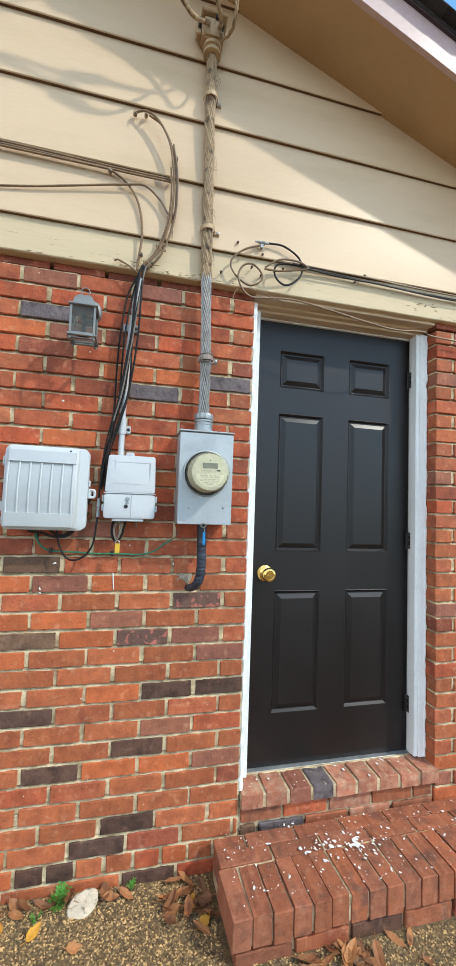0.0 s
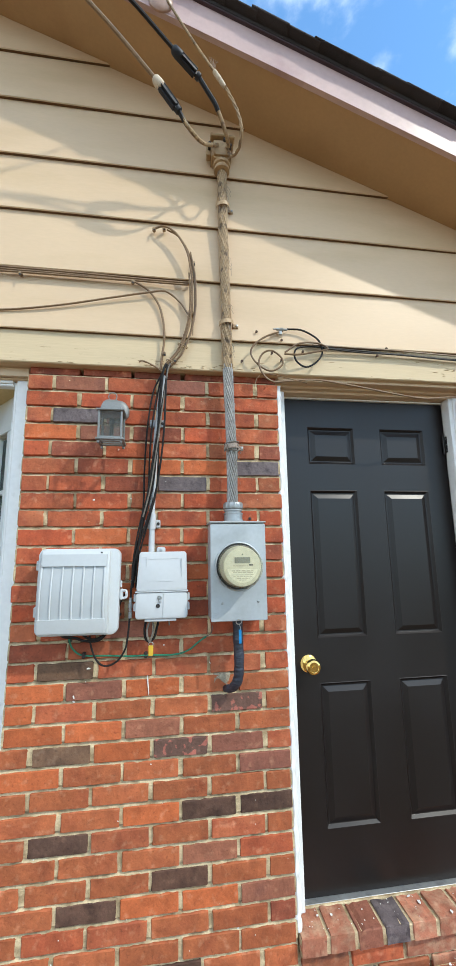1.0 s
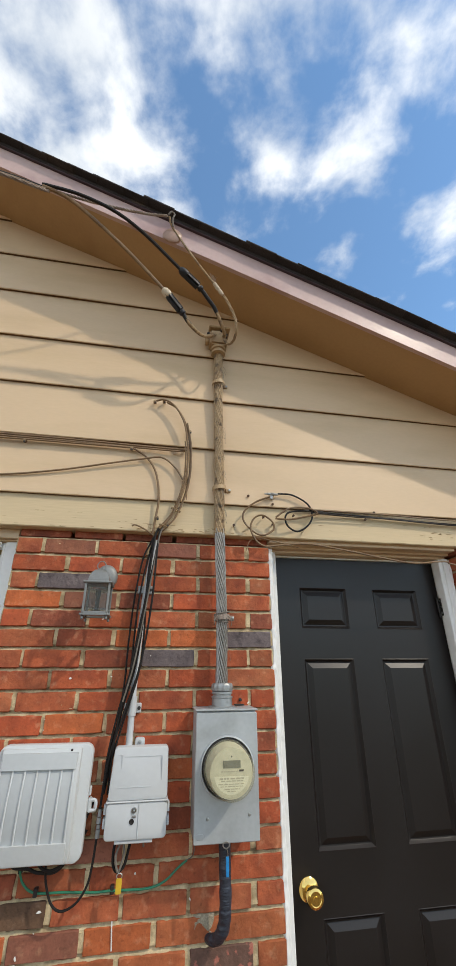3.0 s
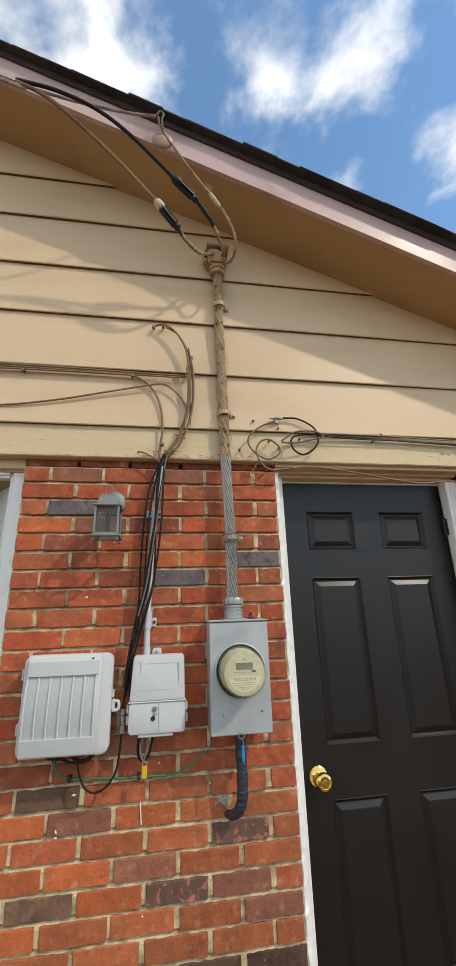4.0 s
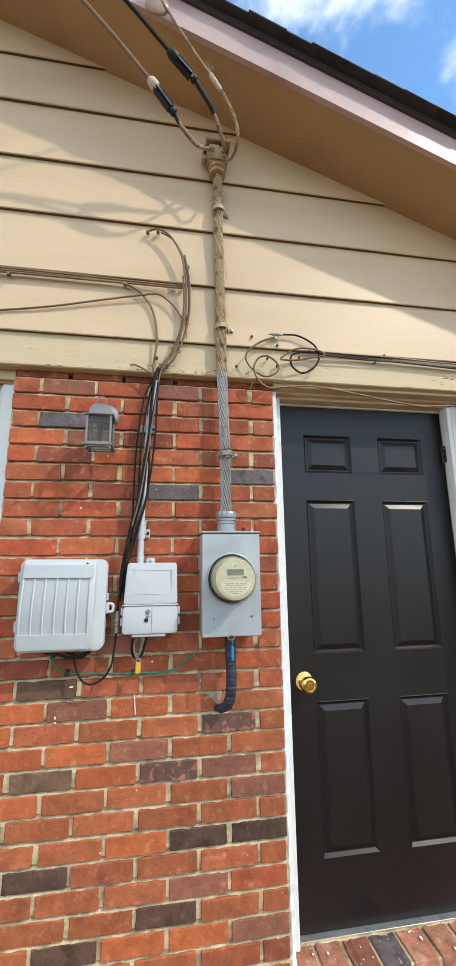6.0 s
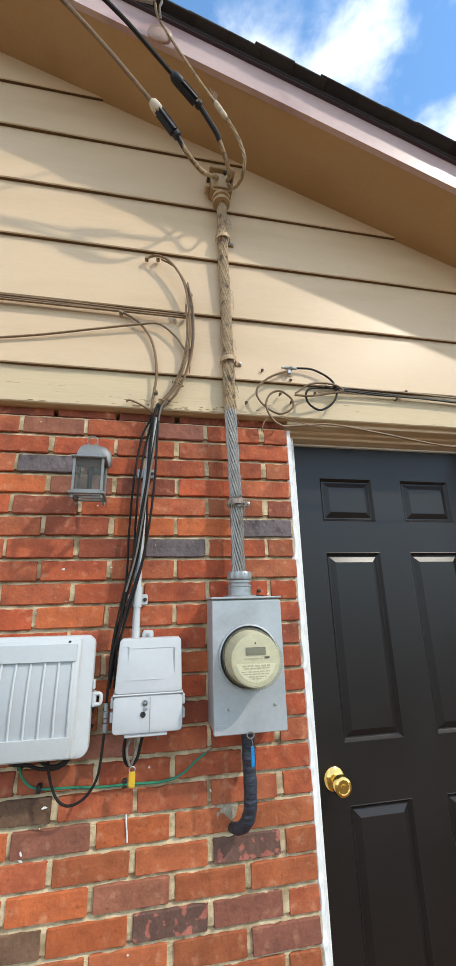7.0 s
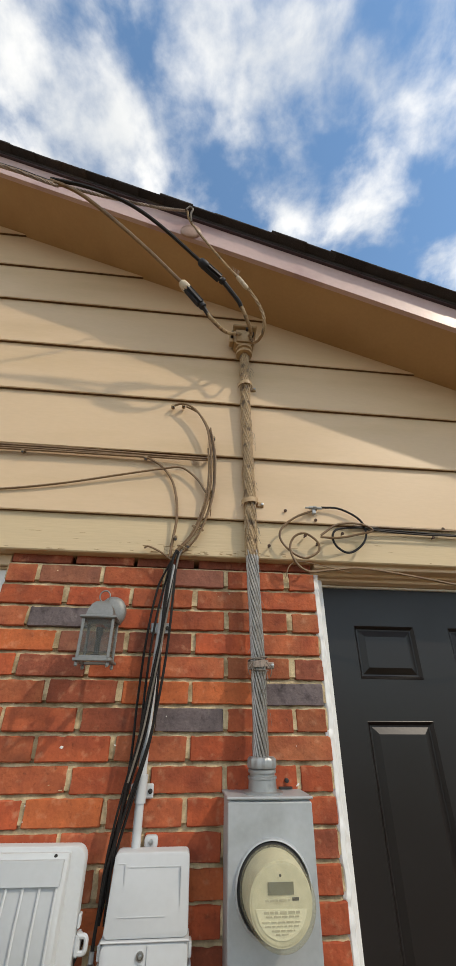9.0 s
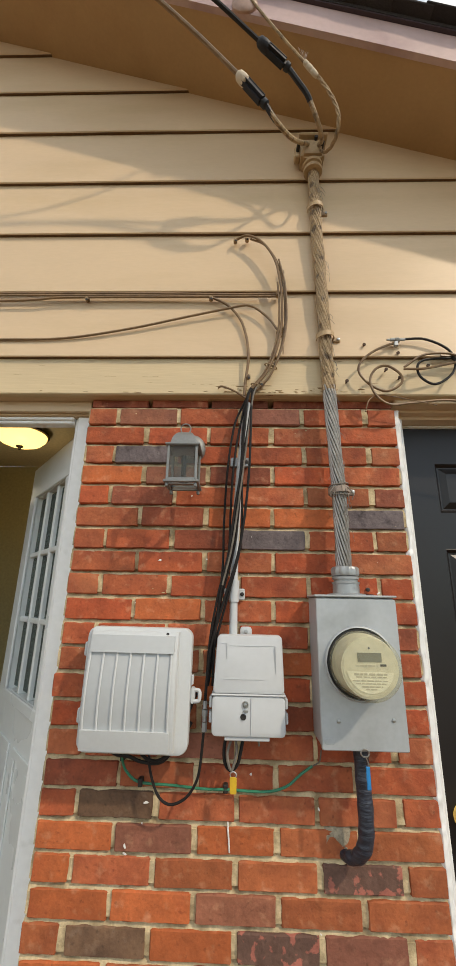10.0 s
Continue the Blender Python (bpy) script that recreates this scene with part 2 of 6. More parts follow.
FRAY = material("pale_connector", srgb(196, 180, 156), rough=0.6, var=0.15, big=20, bump=0.2)
BARE_WOOD = material("bare_weathered_wood", srgb(150, 118, 80), rough=0.9, var=0.25, big=8, fine=90, grain=0.2, bump=0.3)
# dark brown that puts shade into the colour of lap undersides and top gap
SHADE_BROWN = material("shade_brown", srgb(104, 76, 50), rough=0.9, var=0.2, big=6, fine=80, grain=0.2, bump=0.3)
FASCIA = material("rake_board_paint", srgb(194, 166, 161), rough=0.45, var=0.06, big=2.0, fine=40, grain=0.04, bump=0.08, second=srgb(172, 142, 140), second_scale=3)
KNOB = material("tan_glazed_knob", srgb(170, 138, 122), rough=0.4, var=0.12, big=20, bump=0.1)
HEAD_TAN = material("tan_painted_metal", srgb(178, 150, 114), rough=0.55, var=0.12, big=14, fine=90, grain=0.08, bump=0.3, second=srgb(134, 107, 78), second_scale=30, second_at=(0.60, 0.74))
DRIP = material("dark_drip_edge", srgb(70, 54, 58), rough=0.5, var=0.1)
SHINGLE = material("asphalt_shingle", srgb(58, 54, 54), rough=0.95, var=0.2, big=6, fine=300, grain=0.35, bump=0.9, bump_scale=400, dist=0.003, per_object=0.25, second=srgb(86, 72, 60), second_scale=4)
BLACK_DOOR = material("black_door_paint", srgb(28, 23, 22), rough=0.38, spec=0.42, var=0.12, big=2.5, fine=60, grain=0.06, bump=0.06, bump_scale=90, rough_var=0.07, second=srgb(33, 28, 27), second_scale=2.2, second_at=(0.55, 0.8))
WHITE = material("white_trim_paint", srgb(236, 235, 232), rough=0.45, var=0.04, big=3, fine=50, grain=0.03, bump=0.12, bump_scale=50, second=srgb(208, 205, 198), second_scale=12, second_at=(0.66, 0.80))
DOOR_WHITE = material("white_door_enamel", srgb(226, 230, 228), rough=0.32, var=0.02, big=2, fine=50, grain=0.015, bump=0.05, bump_scale=40)
WHITE_PLASTIC = material("white_plastic", srgb(195, 197, 197), rough=0.42, var=0.02, big=4, fine=120, grain=0.02, bump=0.03, rough_var=0.04, second=srgb(200, 204, 201), second_scale=5, second_at=(0.6, 0.8))
# cover plastic, matt, its grey deepened to paint in the shading between the ribs
PANEL_PLASTIC = material("shaded_matt_plastic", srgb(178, 181, 182), rough=0.6, var=0.015, grain=0.02, bump=0.03, rough_var=0.03)
GREY_PLASTIC = material("pale_grey_plastic", srgb(190, 192, 193), rough=0.5, var=0.015, grain=0.02, bump=0.03, rough_var=0.03)
GALV = material("galvanised_steel", srgb(158, 160, 160), rough=0.42, metal=0.55, var=0.08, big=10, fine=60, grain=0.06, bump=0.05, second=srgb(136, 138, 138), second_scale=24)
METER_GREY = material("grey_enamel", srgb(174, 178, 180), rough=0.45, metal=0.25, var=0.06, big=5, fine=80, grain=0.04, bump=0.05, second=srgb(158, 161, 162), second_scale=7, second_at=(0.58, 0.75))
STRAND = material("bare_aluminium_strand", srgb(160, 155, 149), rough=0.42, metal=0.7, var=0.15, big=14, fine=120, grain=0.15, bump=0.1)
PEWTER = material("pewter_lantern_paint", srgb(130, 131, 129), rough=0.5, metal=0.35, var=0.1, big=12, fine=150, grain=0.08, bump=0.1)
BLACK_CABLE = material("black_cable_jacket", srgb(27, 23, 21), rough=0.60, var=0.1, bump=0.05, spec=0.3)
BLACK_TAPE = material("black_taped_conduit", srgb(46, 51, 62), rough=0.40, var=0.30, big=26, fine=150, grain=0.15, bump=0.9, bump_scale=34, dist=0.008, stretch=(0.5, 0.5, 2.4))
GREEN = material("green_wire", srgb(38, 118, 88), rough=0.5, var=0.1)
YELLOW = material("yellow_tag", srgb(204, 164, 44), rough=0.5, var=0.06)
BLUE = material("blue_tag", srgb(28, 128, 190), rough=0.4, var=0.06)
BRASS = material("polished_brass", srgb(236, 200, 118), rough=0.13, metal=1.0, var=0.05, bump=0.0, rough_var=0.05)
RUST = material("rusty_nail", srgb(74, 52, 38), rough=0.8, var=0.2, big=60, bump=0.3)
DARK_METAL = material("dark_metal", srgb(60, 56, 54), rough=0.5, metal=0.6, var=0.15)
STEEL = material("steel_screw", srgb(170, 170, 168), rough=0.35, metal=0.9, var=0.1)
CREAM = material("cream_meter_shell", srgb(200, 195, 172), rough=0.35, var=0.04, bump=0.02)
LCD = material("display_grey", srgb(102, 103, 90), rough=0.25, var=0.04)
PRINT = material("grey_print", srgb(178, 173, 153), rough=0.6, var=0.04)
LABEL = material("white_label", srgb(222, 218, 196), rough=0.5, var=0.03)
METER_GLASS = thin_glass("meter_cover_glass", (0.95, 0.94, 0.86), (0.62, 0.60, 0.48), 0.16)
LANTERN_GLASS = thin_glass("lantern_glass", (0.80, 0.80, 0.78), (0.56, 0.59, 0.57), 0.06)
WINDOW_GLASS = thin_glass("door_glass", (0.46, 0.51, 0.48), (0.24, 0.27, 0.26), 0.22)
INNER_DARK = material("hollow_dark", srgb(40, 38, 38), rough=0.8)
SPLICE = material("black_splice_cover", srgb(32, 33, 38), rough=0.55, var=0.2, big=40, bump=0.4, bump_scale=70, dist=0.004, spec=0.35)
NEUTRAL = material("dull_neutral_wire", srgb(150, 134, 122), rough=0.6, metal=0.2, var=0.2, big=20, fine=150, grain=0.2, bump=0.2)
WEATHERED = material("weathered_grey_wire", srgb(112, 104, 94), rough=0.6, var=0.2, big=20, fine=150, grain=0.2, bump=0.2)
LEAF = material("dry_leaf", srgb(156, 106, 62), rough=0.75, var=0.2, big=20, fine=120, grain=0.15, bump=0.3, per_object=0.4, second=srgb(104, 68, 44), second_scale=18, alt=srgb(120, 76, 48))
LEAF_YELLOW = material("yellow_leaf", srgb(196, 142, 46), rough=0.7, var=0.2, big=20, fine=120, grain=0.15, bump=0.3, second=srgb(150, 104, 46), second_scale=22)
WEED = material("weed_leaf", srgb(92, 148, 52), rough=0.55, var=0.15, big=30, per_object=0.2)
PALE_STONE = material("pale_stone", srgb(196, 180, 156), rough=0.9, second=srgb(120, 108, 92), second_scale=34, second_at=(0.52, 0.62), var=0.12, big=20, fine=160, grain=0.12, bump=0.5)
SPLATTER = material("white_paint_spots", srgb(226, 222, 216), rough=0.6, var=0.06)
GROUND = material("exposed_aggregate", srgb(116, 94, 62), rough=0.95, var=0.18, big=4, fine=110, grain=0.3, bump=1.0, bump_scale=130, dist=0.008, second=srgb(90, 73, 50), second_scale=60, second_at=(0.5, 0.62))
PEBBLE = material("pebble", srgb(170, 140, 94), rough=0.85, var=0.45, big=55, fine=300, grain=0.12, bump=0.2, second=srgb(122, 102, 72), second_scale=70, second_at=(0.5, 0.56), island=0.6)
ROOM_WALL = material("beige_room_paint", srgb(172, 160, 118), rough=0.8, var=0.04, bump=0.05)
ROOM_CEIL = material("ceiling_paint", srgb(200, 184, 150), rough=0.85, var=0.03, bump=0.1)
ROOM_FLOOR = material("room_floor", srgb(120, 100, 78), rough=0.7, var=0.1)
LAMP_BOWL = glowing("lit_lamp_bowl", (1.0, 0.68, 0.22), 0.85)
BRONZE = material("bronze_lamp_trim", srgb(50, 38, 30), rough=0.4, metal=0.6)

# ---- mesh helpers ----


def finish(name, bm, mat, smooth=False, autosmooth=35):
    me = bpy.data.meshes.new(name)
    bmesh.ops.recalc_face_normals(bm, faces=bm.faces)
    if smooth:
        lim = radians(autosmooth)
        for f in bm.faces:
            f.smooth = True
        for e in bm.edges:
            if len(e.link_faces) == 2 and e.calc_face_angle(0) > lim:
                e.smooth = False
    bm.to_mesh(me)
    bm.free()
    me.materials.append(mat)
    return me


def part(name, bm, mat, parent=None, label="", smooth=True, kind=""):
    ob = new(name, finish(name, bm, mat, smooth))
    if parent is not None:
        ob.parent = parent
        if parent.parent is None:
            ob.matrix_parent_inverse = parent.matrix_basis.inverted()
    return tagged(ob, label, kind=kind)


def thing(name, at, label, category, group="", kind=""):
    e = new(name)
    e.empty_display_size = 0.05
    e.location = at
    return tagged(e, label, category, group, kind)


def box(bm, x0, x1, y0, y1, z0, z1, bevel=0.0, seg=1, m=None):
    vs = [bm.verts.new((x, y, z)) for x in (x0, x1) for y in (y0, y1) for z in (z0, z1)]
    fs = [bm.faces.new([vs[i] for i in q]) for q in ((0, 1, 3, 2), (4, 6, 7, 5), (0, 4, 5, 1), (2, 3, 7, 6), (0, 2, 6, 4), (1, 5, 7, 3))]
    bmesh.ops.recalc_face_normals(bm, faces=fs)
    out = vs
    if bevel:
        r = bmesh.ops.bevel(bm, geom=list({e for f in fs for e in f.edges}), offset=bevel, segments=seg, affect="EDGES", clamp_overlap=True)
        out = list({v for f in r["faces"] for v in f.verts})
    if m is not None:
        bmesh.ops.transform(bm, matrix=m, verts=out)
    return bm


def boxes(*rows, bevel=0.0, seg=1):
    bm = bmesh.new()
    for r in rows:
        box(bm, *r, bevel=bevel, seg=seg)
    return bm


def lathe(bm, profile, n=24, m=None):
    """Turn (radius, height) pairs round z; m lays it into place."""
    rings = []
    for r, h in profile:
        if r < 1e-6:
            rings.append([bm.verts.new((0, 0, h))])
        else:
            rings.append([bm.verts.new((r * math.cos(2 * math.pi * i / n), r * math.sin(2 * math.pi * i / n), h)) for i in range(n)])
    for a, b in zip(rings, rings[1:]):
        for i in range(n):
            j = (i + 1) % n
            q = [a[i % len(a)], a[j % len(a)], b[j % len(b)], b[i % len(b)]]
            q = [v for k, v in enumerate(q) if v not in q[:k]]
            if len(q) > 2:
                bm.faces.new(q)
    for ring in (rings[0], rings[-1]):
        if len(ring) > 2:
            bm.faces.new(ring)
    if m is not None:
        bmesh.ops.transform(bm, matrix=m, verts=[v for r in rings for v in r])
    return bm


def cyl(bm, p, axis, r, h, n=16, r2=None):
    m = Matrix.Translation(p) @ Vector(axis).to_track_quat("Z", "Y").to_matrix().to_4x4()
    return lathe(bm, [(r, 0), (r if r2 is None else r2, h)], n, m)


FRONT = Matrix.Rotation(radians(90), 4, "X")   # lays a turned form so that its height points out of the wall (-y)


def rrect(bm, x0, x1, z0, z1, front, back, r, bevel=0.004, n=5, seg=2):
    """A plate with rounded corners, extruded from back to front along -y, its front edge rounded."""
    pts = []
    for cx, cz, a0 in ((x1 - r, z1 - r, 0), (x0 + r, z1 - r, 90), (x0 + r, z0 + r, 180), (x1 - r, z0 + r, 270)):
        for i in range(n + 1):
            a = radians(a0 + 90 * i / n)
            pts.append((cx + r * math.cos(a), cz + r * math.sin(a)))
    cx, cz = (x0 + x1) / 2, (z0 + z1) / 2
    rings = [[bm.verts.new((x, back, z)) for x, z in pts]]
    for k in range(seg + 1):
        a = radians(90 * k / seg)
        ins, out = bevel * (1 - math.cos(a)), bevel * (1 - math.sin(a))
        fx, fz = 1 - ins / ((x1 - x0) / 2), 1 - ins / ((z1 - z0) / 2)
        rings.append([bm.verts.new((cx + (x - cx) * fx, front + out, cz + (z - cz) * fz)) for x, z in pts])
    for a, b in zip(rings, rings[1:]):
        for i in range(len(pts)):
            j = (i + 1) % len(pts)
            bm.faces.new((a[i], a[j], b[j], b[i]))
    bm.faces.new(rings[-1]); bm.faces.new(list(reversed(rings[0])))
    return bm


def smooth_line(pts, per=6):
    """A Catmull-Rom line through the points."""
    P = [Vector(p) for p in pts]
    P = [P[0] * 2 - P[1]] + P + [P[-1] * 2 - P[-2]]
    out = []
    for i in range(1, len(P) - 2):
        a, b, c, d = P[i - 1:i + 3]
        for k in range(per):
            t = k / per
            out.append(0.5 * (2 * b + (c - a) * t + (2 * a - 5 * b + 4 * c - d) * t * t + (3 * b - a - 3 * c + d) * t ** 3))
    return out + [P[-2]]


def tube(bm, line, r, n=8, ends=True):
    """A round bar along a line of points; r may be a number or a function of 0..1."""
    rings, up = [], None
    L = len(line)
    for i, p in enumerate(line):
        d = (line[min(i + 1, L - 1)] - line[max(i - 1, 0)]).normalized()
        if up is None:
            up = d.orthogonal().normalized()
        up = (up - d * up.dot(d)).normalized()
        side, rad = d.cross(up), (r(i / (L - 1)) if callable(r) else r)
        rings.append([bm.verts.new(p + (up * math.cos(2 * math.pi * k / n) + side * math.sin(2 * math.pi * k / n)) * rad) for k in range(n)])
    for a, b in zip(rings, rings[1:]):
        for k in range(n):
            bm.faces.new((a[k], a[(k + 1) % n], b[(k + 1) % n], b[k]))
    if ends:
        bm.faces.new(rings[0]); bm.faces.new(rings[-1])
    return bm


def wire(pts, r, n=8, per=7):
    return tube(bmesh.new(), smooth_line(pts, per), r, n)


def shifted(pts, dx=0.0, dy=0.0, dz=0.0):
    return [(x + dx, y + dy, z + dz) for x, y, z in pts]

# ---- the setting ----
COURSE, MODULE, TOP = 0.0699, 0.2096, 2.34      # brick course, brick and joint, top of the first full course
PIER_L, OPEN_R = -5 * MODULE, 0.927             # left end of the pier, right side of the door opening
RAKE_Z, RAKE_S = 3.575, -0.406                  # underside of the eave at x = 0 and its fall
LAPS = [2.513, 2.788, 3.064, 3.338, 3.630, 3.892, 4.160, 4.428, 4.696]
RIDGE, EAVE = -3.6, 2.7


def rake(x):
    return RAKE_Z + RAKE_S * x if x >= RIDGE else RAKE_Z + RAKE_S * (2 * RIDGE - x)


def ground_sheet():
    bm = bmesh.new()
    xs = [-900, -60, -12, -4] + [-2.5 + 0.12 * i for i in range(42)] + [4, 12, 60, 900]
    ys = [-900, -60, -12, -4] + [-2.4 + 0.12 * i for i in range(22)] + [3, 12, 60, 900]
    rows = []
    for y in ys:
        row = []
        for x in xs:
            near = max(0.0, 1 - (abs(x) + abs(y)) / 6)
            z = -0.012 - 0.02 * max(-3, min(3, x + 0.3)) * near + 0.012 * near * noise.noise((x * 2.1, y * 2.1, 0))
            row.append(bm.verts.new((x, y, z - 0.04 * (1 - near))))
        rows.append(row)
    for a, b in zip(rows, rows[1:]):
        for i in range(len(xs) - 1):
            bm.faces.new((a[i], a[i + 1], b[i + 1], b[i]))
    g = part("ground", bm, GROUND)
    return tagged(g, "brown exposed-aggregate ground with loose pebbles", "ground", kind="structure")


ground_sheet()


def ground_z(x, y):
    near = max(0.0, 1 - (abs(x) + abs(y)) / 6)
    return -0.012 - 0.02 * max(-3, min(3, x + 0.3)) * near + 0.012 * near * noise.noise((x * 2.1, y * 2.1, 0)) - 0.04 * (1 - near)


def bed_phase(z):
    """Height over the middle of the nearest bed joint."""
    k = (TOP - 0.001 - z) / COURSE
    return (round(k) - k) * COURSE


def mortar_wall(name, x0, x1, z0, z1, depth, label, step=0.009, back_set=0.0):
    """A wall whose face is mortar: raked back under each brick, fuller in the head joints, uneven all over."""
    bm = bmesh.new()
    nx = max(2, int((x1 - x0) / step))
    zs, k = [z0, z1], 0
    while TOP - k * COURSE > z0 - COURSE:
        zs += [TOP - 0.001 - k * COURSE + d for d in (-0.0125, -0.0115, -0.0045, -0.0015, 0.002, 0.0055, 0.0115, 0.0125, 0.024, 0.045)]
        k += 1
    zs = sorted(z for z in set(zs) if z0 <= z <= z1)
    rows = []
    for z in zs:
        row, d = [], bed_phase(z)
        rake_in = 0.0084 + 0.0020 * min(1.0, max(0.0, (z - 0.85) / 0.5))      # the low joints are fuller
        for i in range(nx + 1):
            x = x0 + (x1 - x0) * i / nx
            y = rake_in + 0.90 * max(-0.003, min(0.005, d)) if abs(d) < 0.012 else 0.0046
            y += 0.0026 * noise.noise((x * 34, z * 34, 1)) + 0.0022 * noise.noise((x * 110, z * 110, 5))
            row.append(bm.verts.new((x, max(0.0012, y) + back_set, z)))
        rows.append(row)
    for a, b in zip(rows, rows[1:]):
        for i in range(nx):
            bm.faces.new((a[i], a[i + 1], b[i + 1], b[i]))
    back = [bm.verts.new(p) for p in ((x0, depth, z0), (x1, depth, z0), (x1, depth, z1), (x0, depth, z1))]
    bm.faces.new(back)
    lo, hi, le, ri = rows[0], rows[-1], [r[0] for r in rows], [r[-1] for r in rows]
    bm.faces.new([back[0], back[1]] + lo[::-1]); bm.faces.new([back[3], back[2]] + hi[::-1])
    bm.faces.new([back[0], back[3]] + le[::-1]); bm.faces.new([back[1], back[2]] + ri[::-1])
    return tagged(part(name, bm, MORTAR), label, "brick wall", kind="structure")


wall_pier = mortar_wall("wall_pier", PIER_L + 0.004, -0.004, -0.25, 2.338, 0.115, "red brick wall pier with thick pale mortar joints")
wall_right = mortar_wall("wall_right", OPEN_R + 0.013, 2.35, -0.25, 2.338, 0.115, "red brick wall beside the black door", 0.014)
wall_under = mortar_wall("wall_under_door", -0.0035, OPEN_R + 0.0035, -0.25, 0.204, 0.3, "low brick wall under the door sill", 0.012, 0.009)
# added dark backing, so the joints over the top course read as shaded gaps
for x0, x1 in ((PIER_L + 0.004, -0.004), (OPEN_R + 0.013, 2.35)):
    tagged(part("wall_plate", boxes((x0, x1, 0.100, 0.115, 2.3385, 2.3715)), SHADE_BROWN), "dark backing strip added behind the shaded gap over the brick", "wall plate", kind="structure")
wall_left = part("wall_left", boxes((-9.0, -2.1, 0, 0.115, -0.25, 2.372)), BRICK["r"])
tagged(wall_left, "red brick wall", "brick wall", kind="structure")

# gable: sheathing behind, lapped boards in front
bm = bmesh.new()
gp = [(-9.0, 2.372), (EAVE - 0.35, 2.372), (EAVE - 0.35, rake(EAVE - 0.35)), (RIDGE, rake(RIDGE)), (-9.0, rake(-9.0) if rake(-9.0) > 2.4 else 2.4)]
f0 = [bm.verts.new((x, 0.0, z)) for x, z in gp]
f1 = [bm.verts.new((x, 0.115, z)) for x, z in gp]
bm.faces.new(f0); bm.faces.new(f1[::-1])
for i in range(len(gp)):
    j = (i + 1) % len(gp)
    bm.faces.new((f0[i], f0[j], f1[j], f1[i]))
gable = tagged(part("wall_gable", bm, TAN, smooth=False), "tan painted lapped siding on the gable", "siding", kind="structure")


def lap_board(z0, z1, left, seed):
    """One siding board, thick at its lower edge, slightly wavy, cut to the rake at its right end."""
    bm = bmesh.new()
    top, n, cols = min(z1 + 0.012, 4.9), 40, []
    xr0, xr1 = min(EAVE - 0.4, (z0 - RAKE_Z - 0.03) / RAKE_S), min(EAVE - 0.4, (top - RAKE_Z - 0.03) / RAKE_S)
    for i in range(n + 1):
        t = i / n
        xa, xb = left + (xr0 - left) * t, left + (xr1 - left) * t
        w = 0.0016 * noise.noise((xa * 1.7, z0 * 3, seed)) + 0.0008 * noise.noise((xa * 6, z0, seed))
        dz = 0.0018 * noise.noise((xa * 1.3, 4.0, z0 * 7 + seed))
        prof = [(-0.004, z0 + dz, xa), (-0.035 + w, z0 + dz, xa), (-0.039 + w, z0 + 0.003 + dz, xa), (-0.0385 + w, z0 + 0.012 + dz, xa),
                (-0.0305 + w * 0.6, (z0 + top) / 2, (xa + xb) / 2), (-0.0235, top, xb), (-0.004, top, xb)]
        cols.append([bm.verts.new((x, y, z)) for y, z, x in prof])
    for a, b in zip(cols, cols[1:]):
        for k in range(len(a)):
            l = (k + 1) % len(a)
            bm.faces.new((a[k], a[l], b[l], b[k]))
    bm.faces.new(cols[0]); bm.faces.new(cols[-1][::-1])
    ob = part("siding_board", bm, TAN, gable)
    ob.data.materials.append(SHADE_BROWN)
    # downward faces painted dark brown to draw the shadow line under each lap
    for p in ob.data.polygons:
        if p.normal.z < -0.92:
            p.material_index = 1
    return ob


for i, (a, b) in enumerate(zip(LAPS, LAPS[1:])):
    if a < 4.6:
        lap_board(a, b, -5.0, i + 1)

# worn board that covers the top of the brick
bm = bmesh.new()
cols = []
for i in range(91):
    x = -5.0 + 7.33 * i / 90
    w, e = 0.0012 * noise.noise((x * 5, 1, 2)), 0.0022 * noise.noise((x * 9, 3, 1)) + 0.0015 * noise.noise((x * 40, 3, 1))
    cols.append([bm.verts.new((x, y, z)) for y, z in ((0.0, 2.373 + e), (-0.022 + w, 2.373 + e), (-0.026 + w, 2.377 + e), (-0.0250 + w, 2.44), (-0.0235 + w, 2.5125), (0.0, 2.5125))])
for a, b in zip(cols, cols[1:]):
    for k in range(6):
        bm.faces.new((a[k], a[(k + 1) % 6], b[(k + 1) % 6], b[k]))
bm.faces.new(cols[0]); bm.faces.new(cols[-1][::-1])
trim_board = tagged(part("trim_board", bm, TAN_WORN), "weathered tan trim board over the brick", "trim", kind="structure")

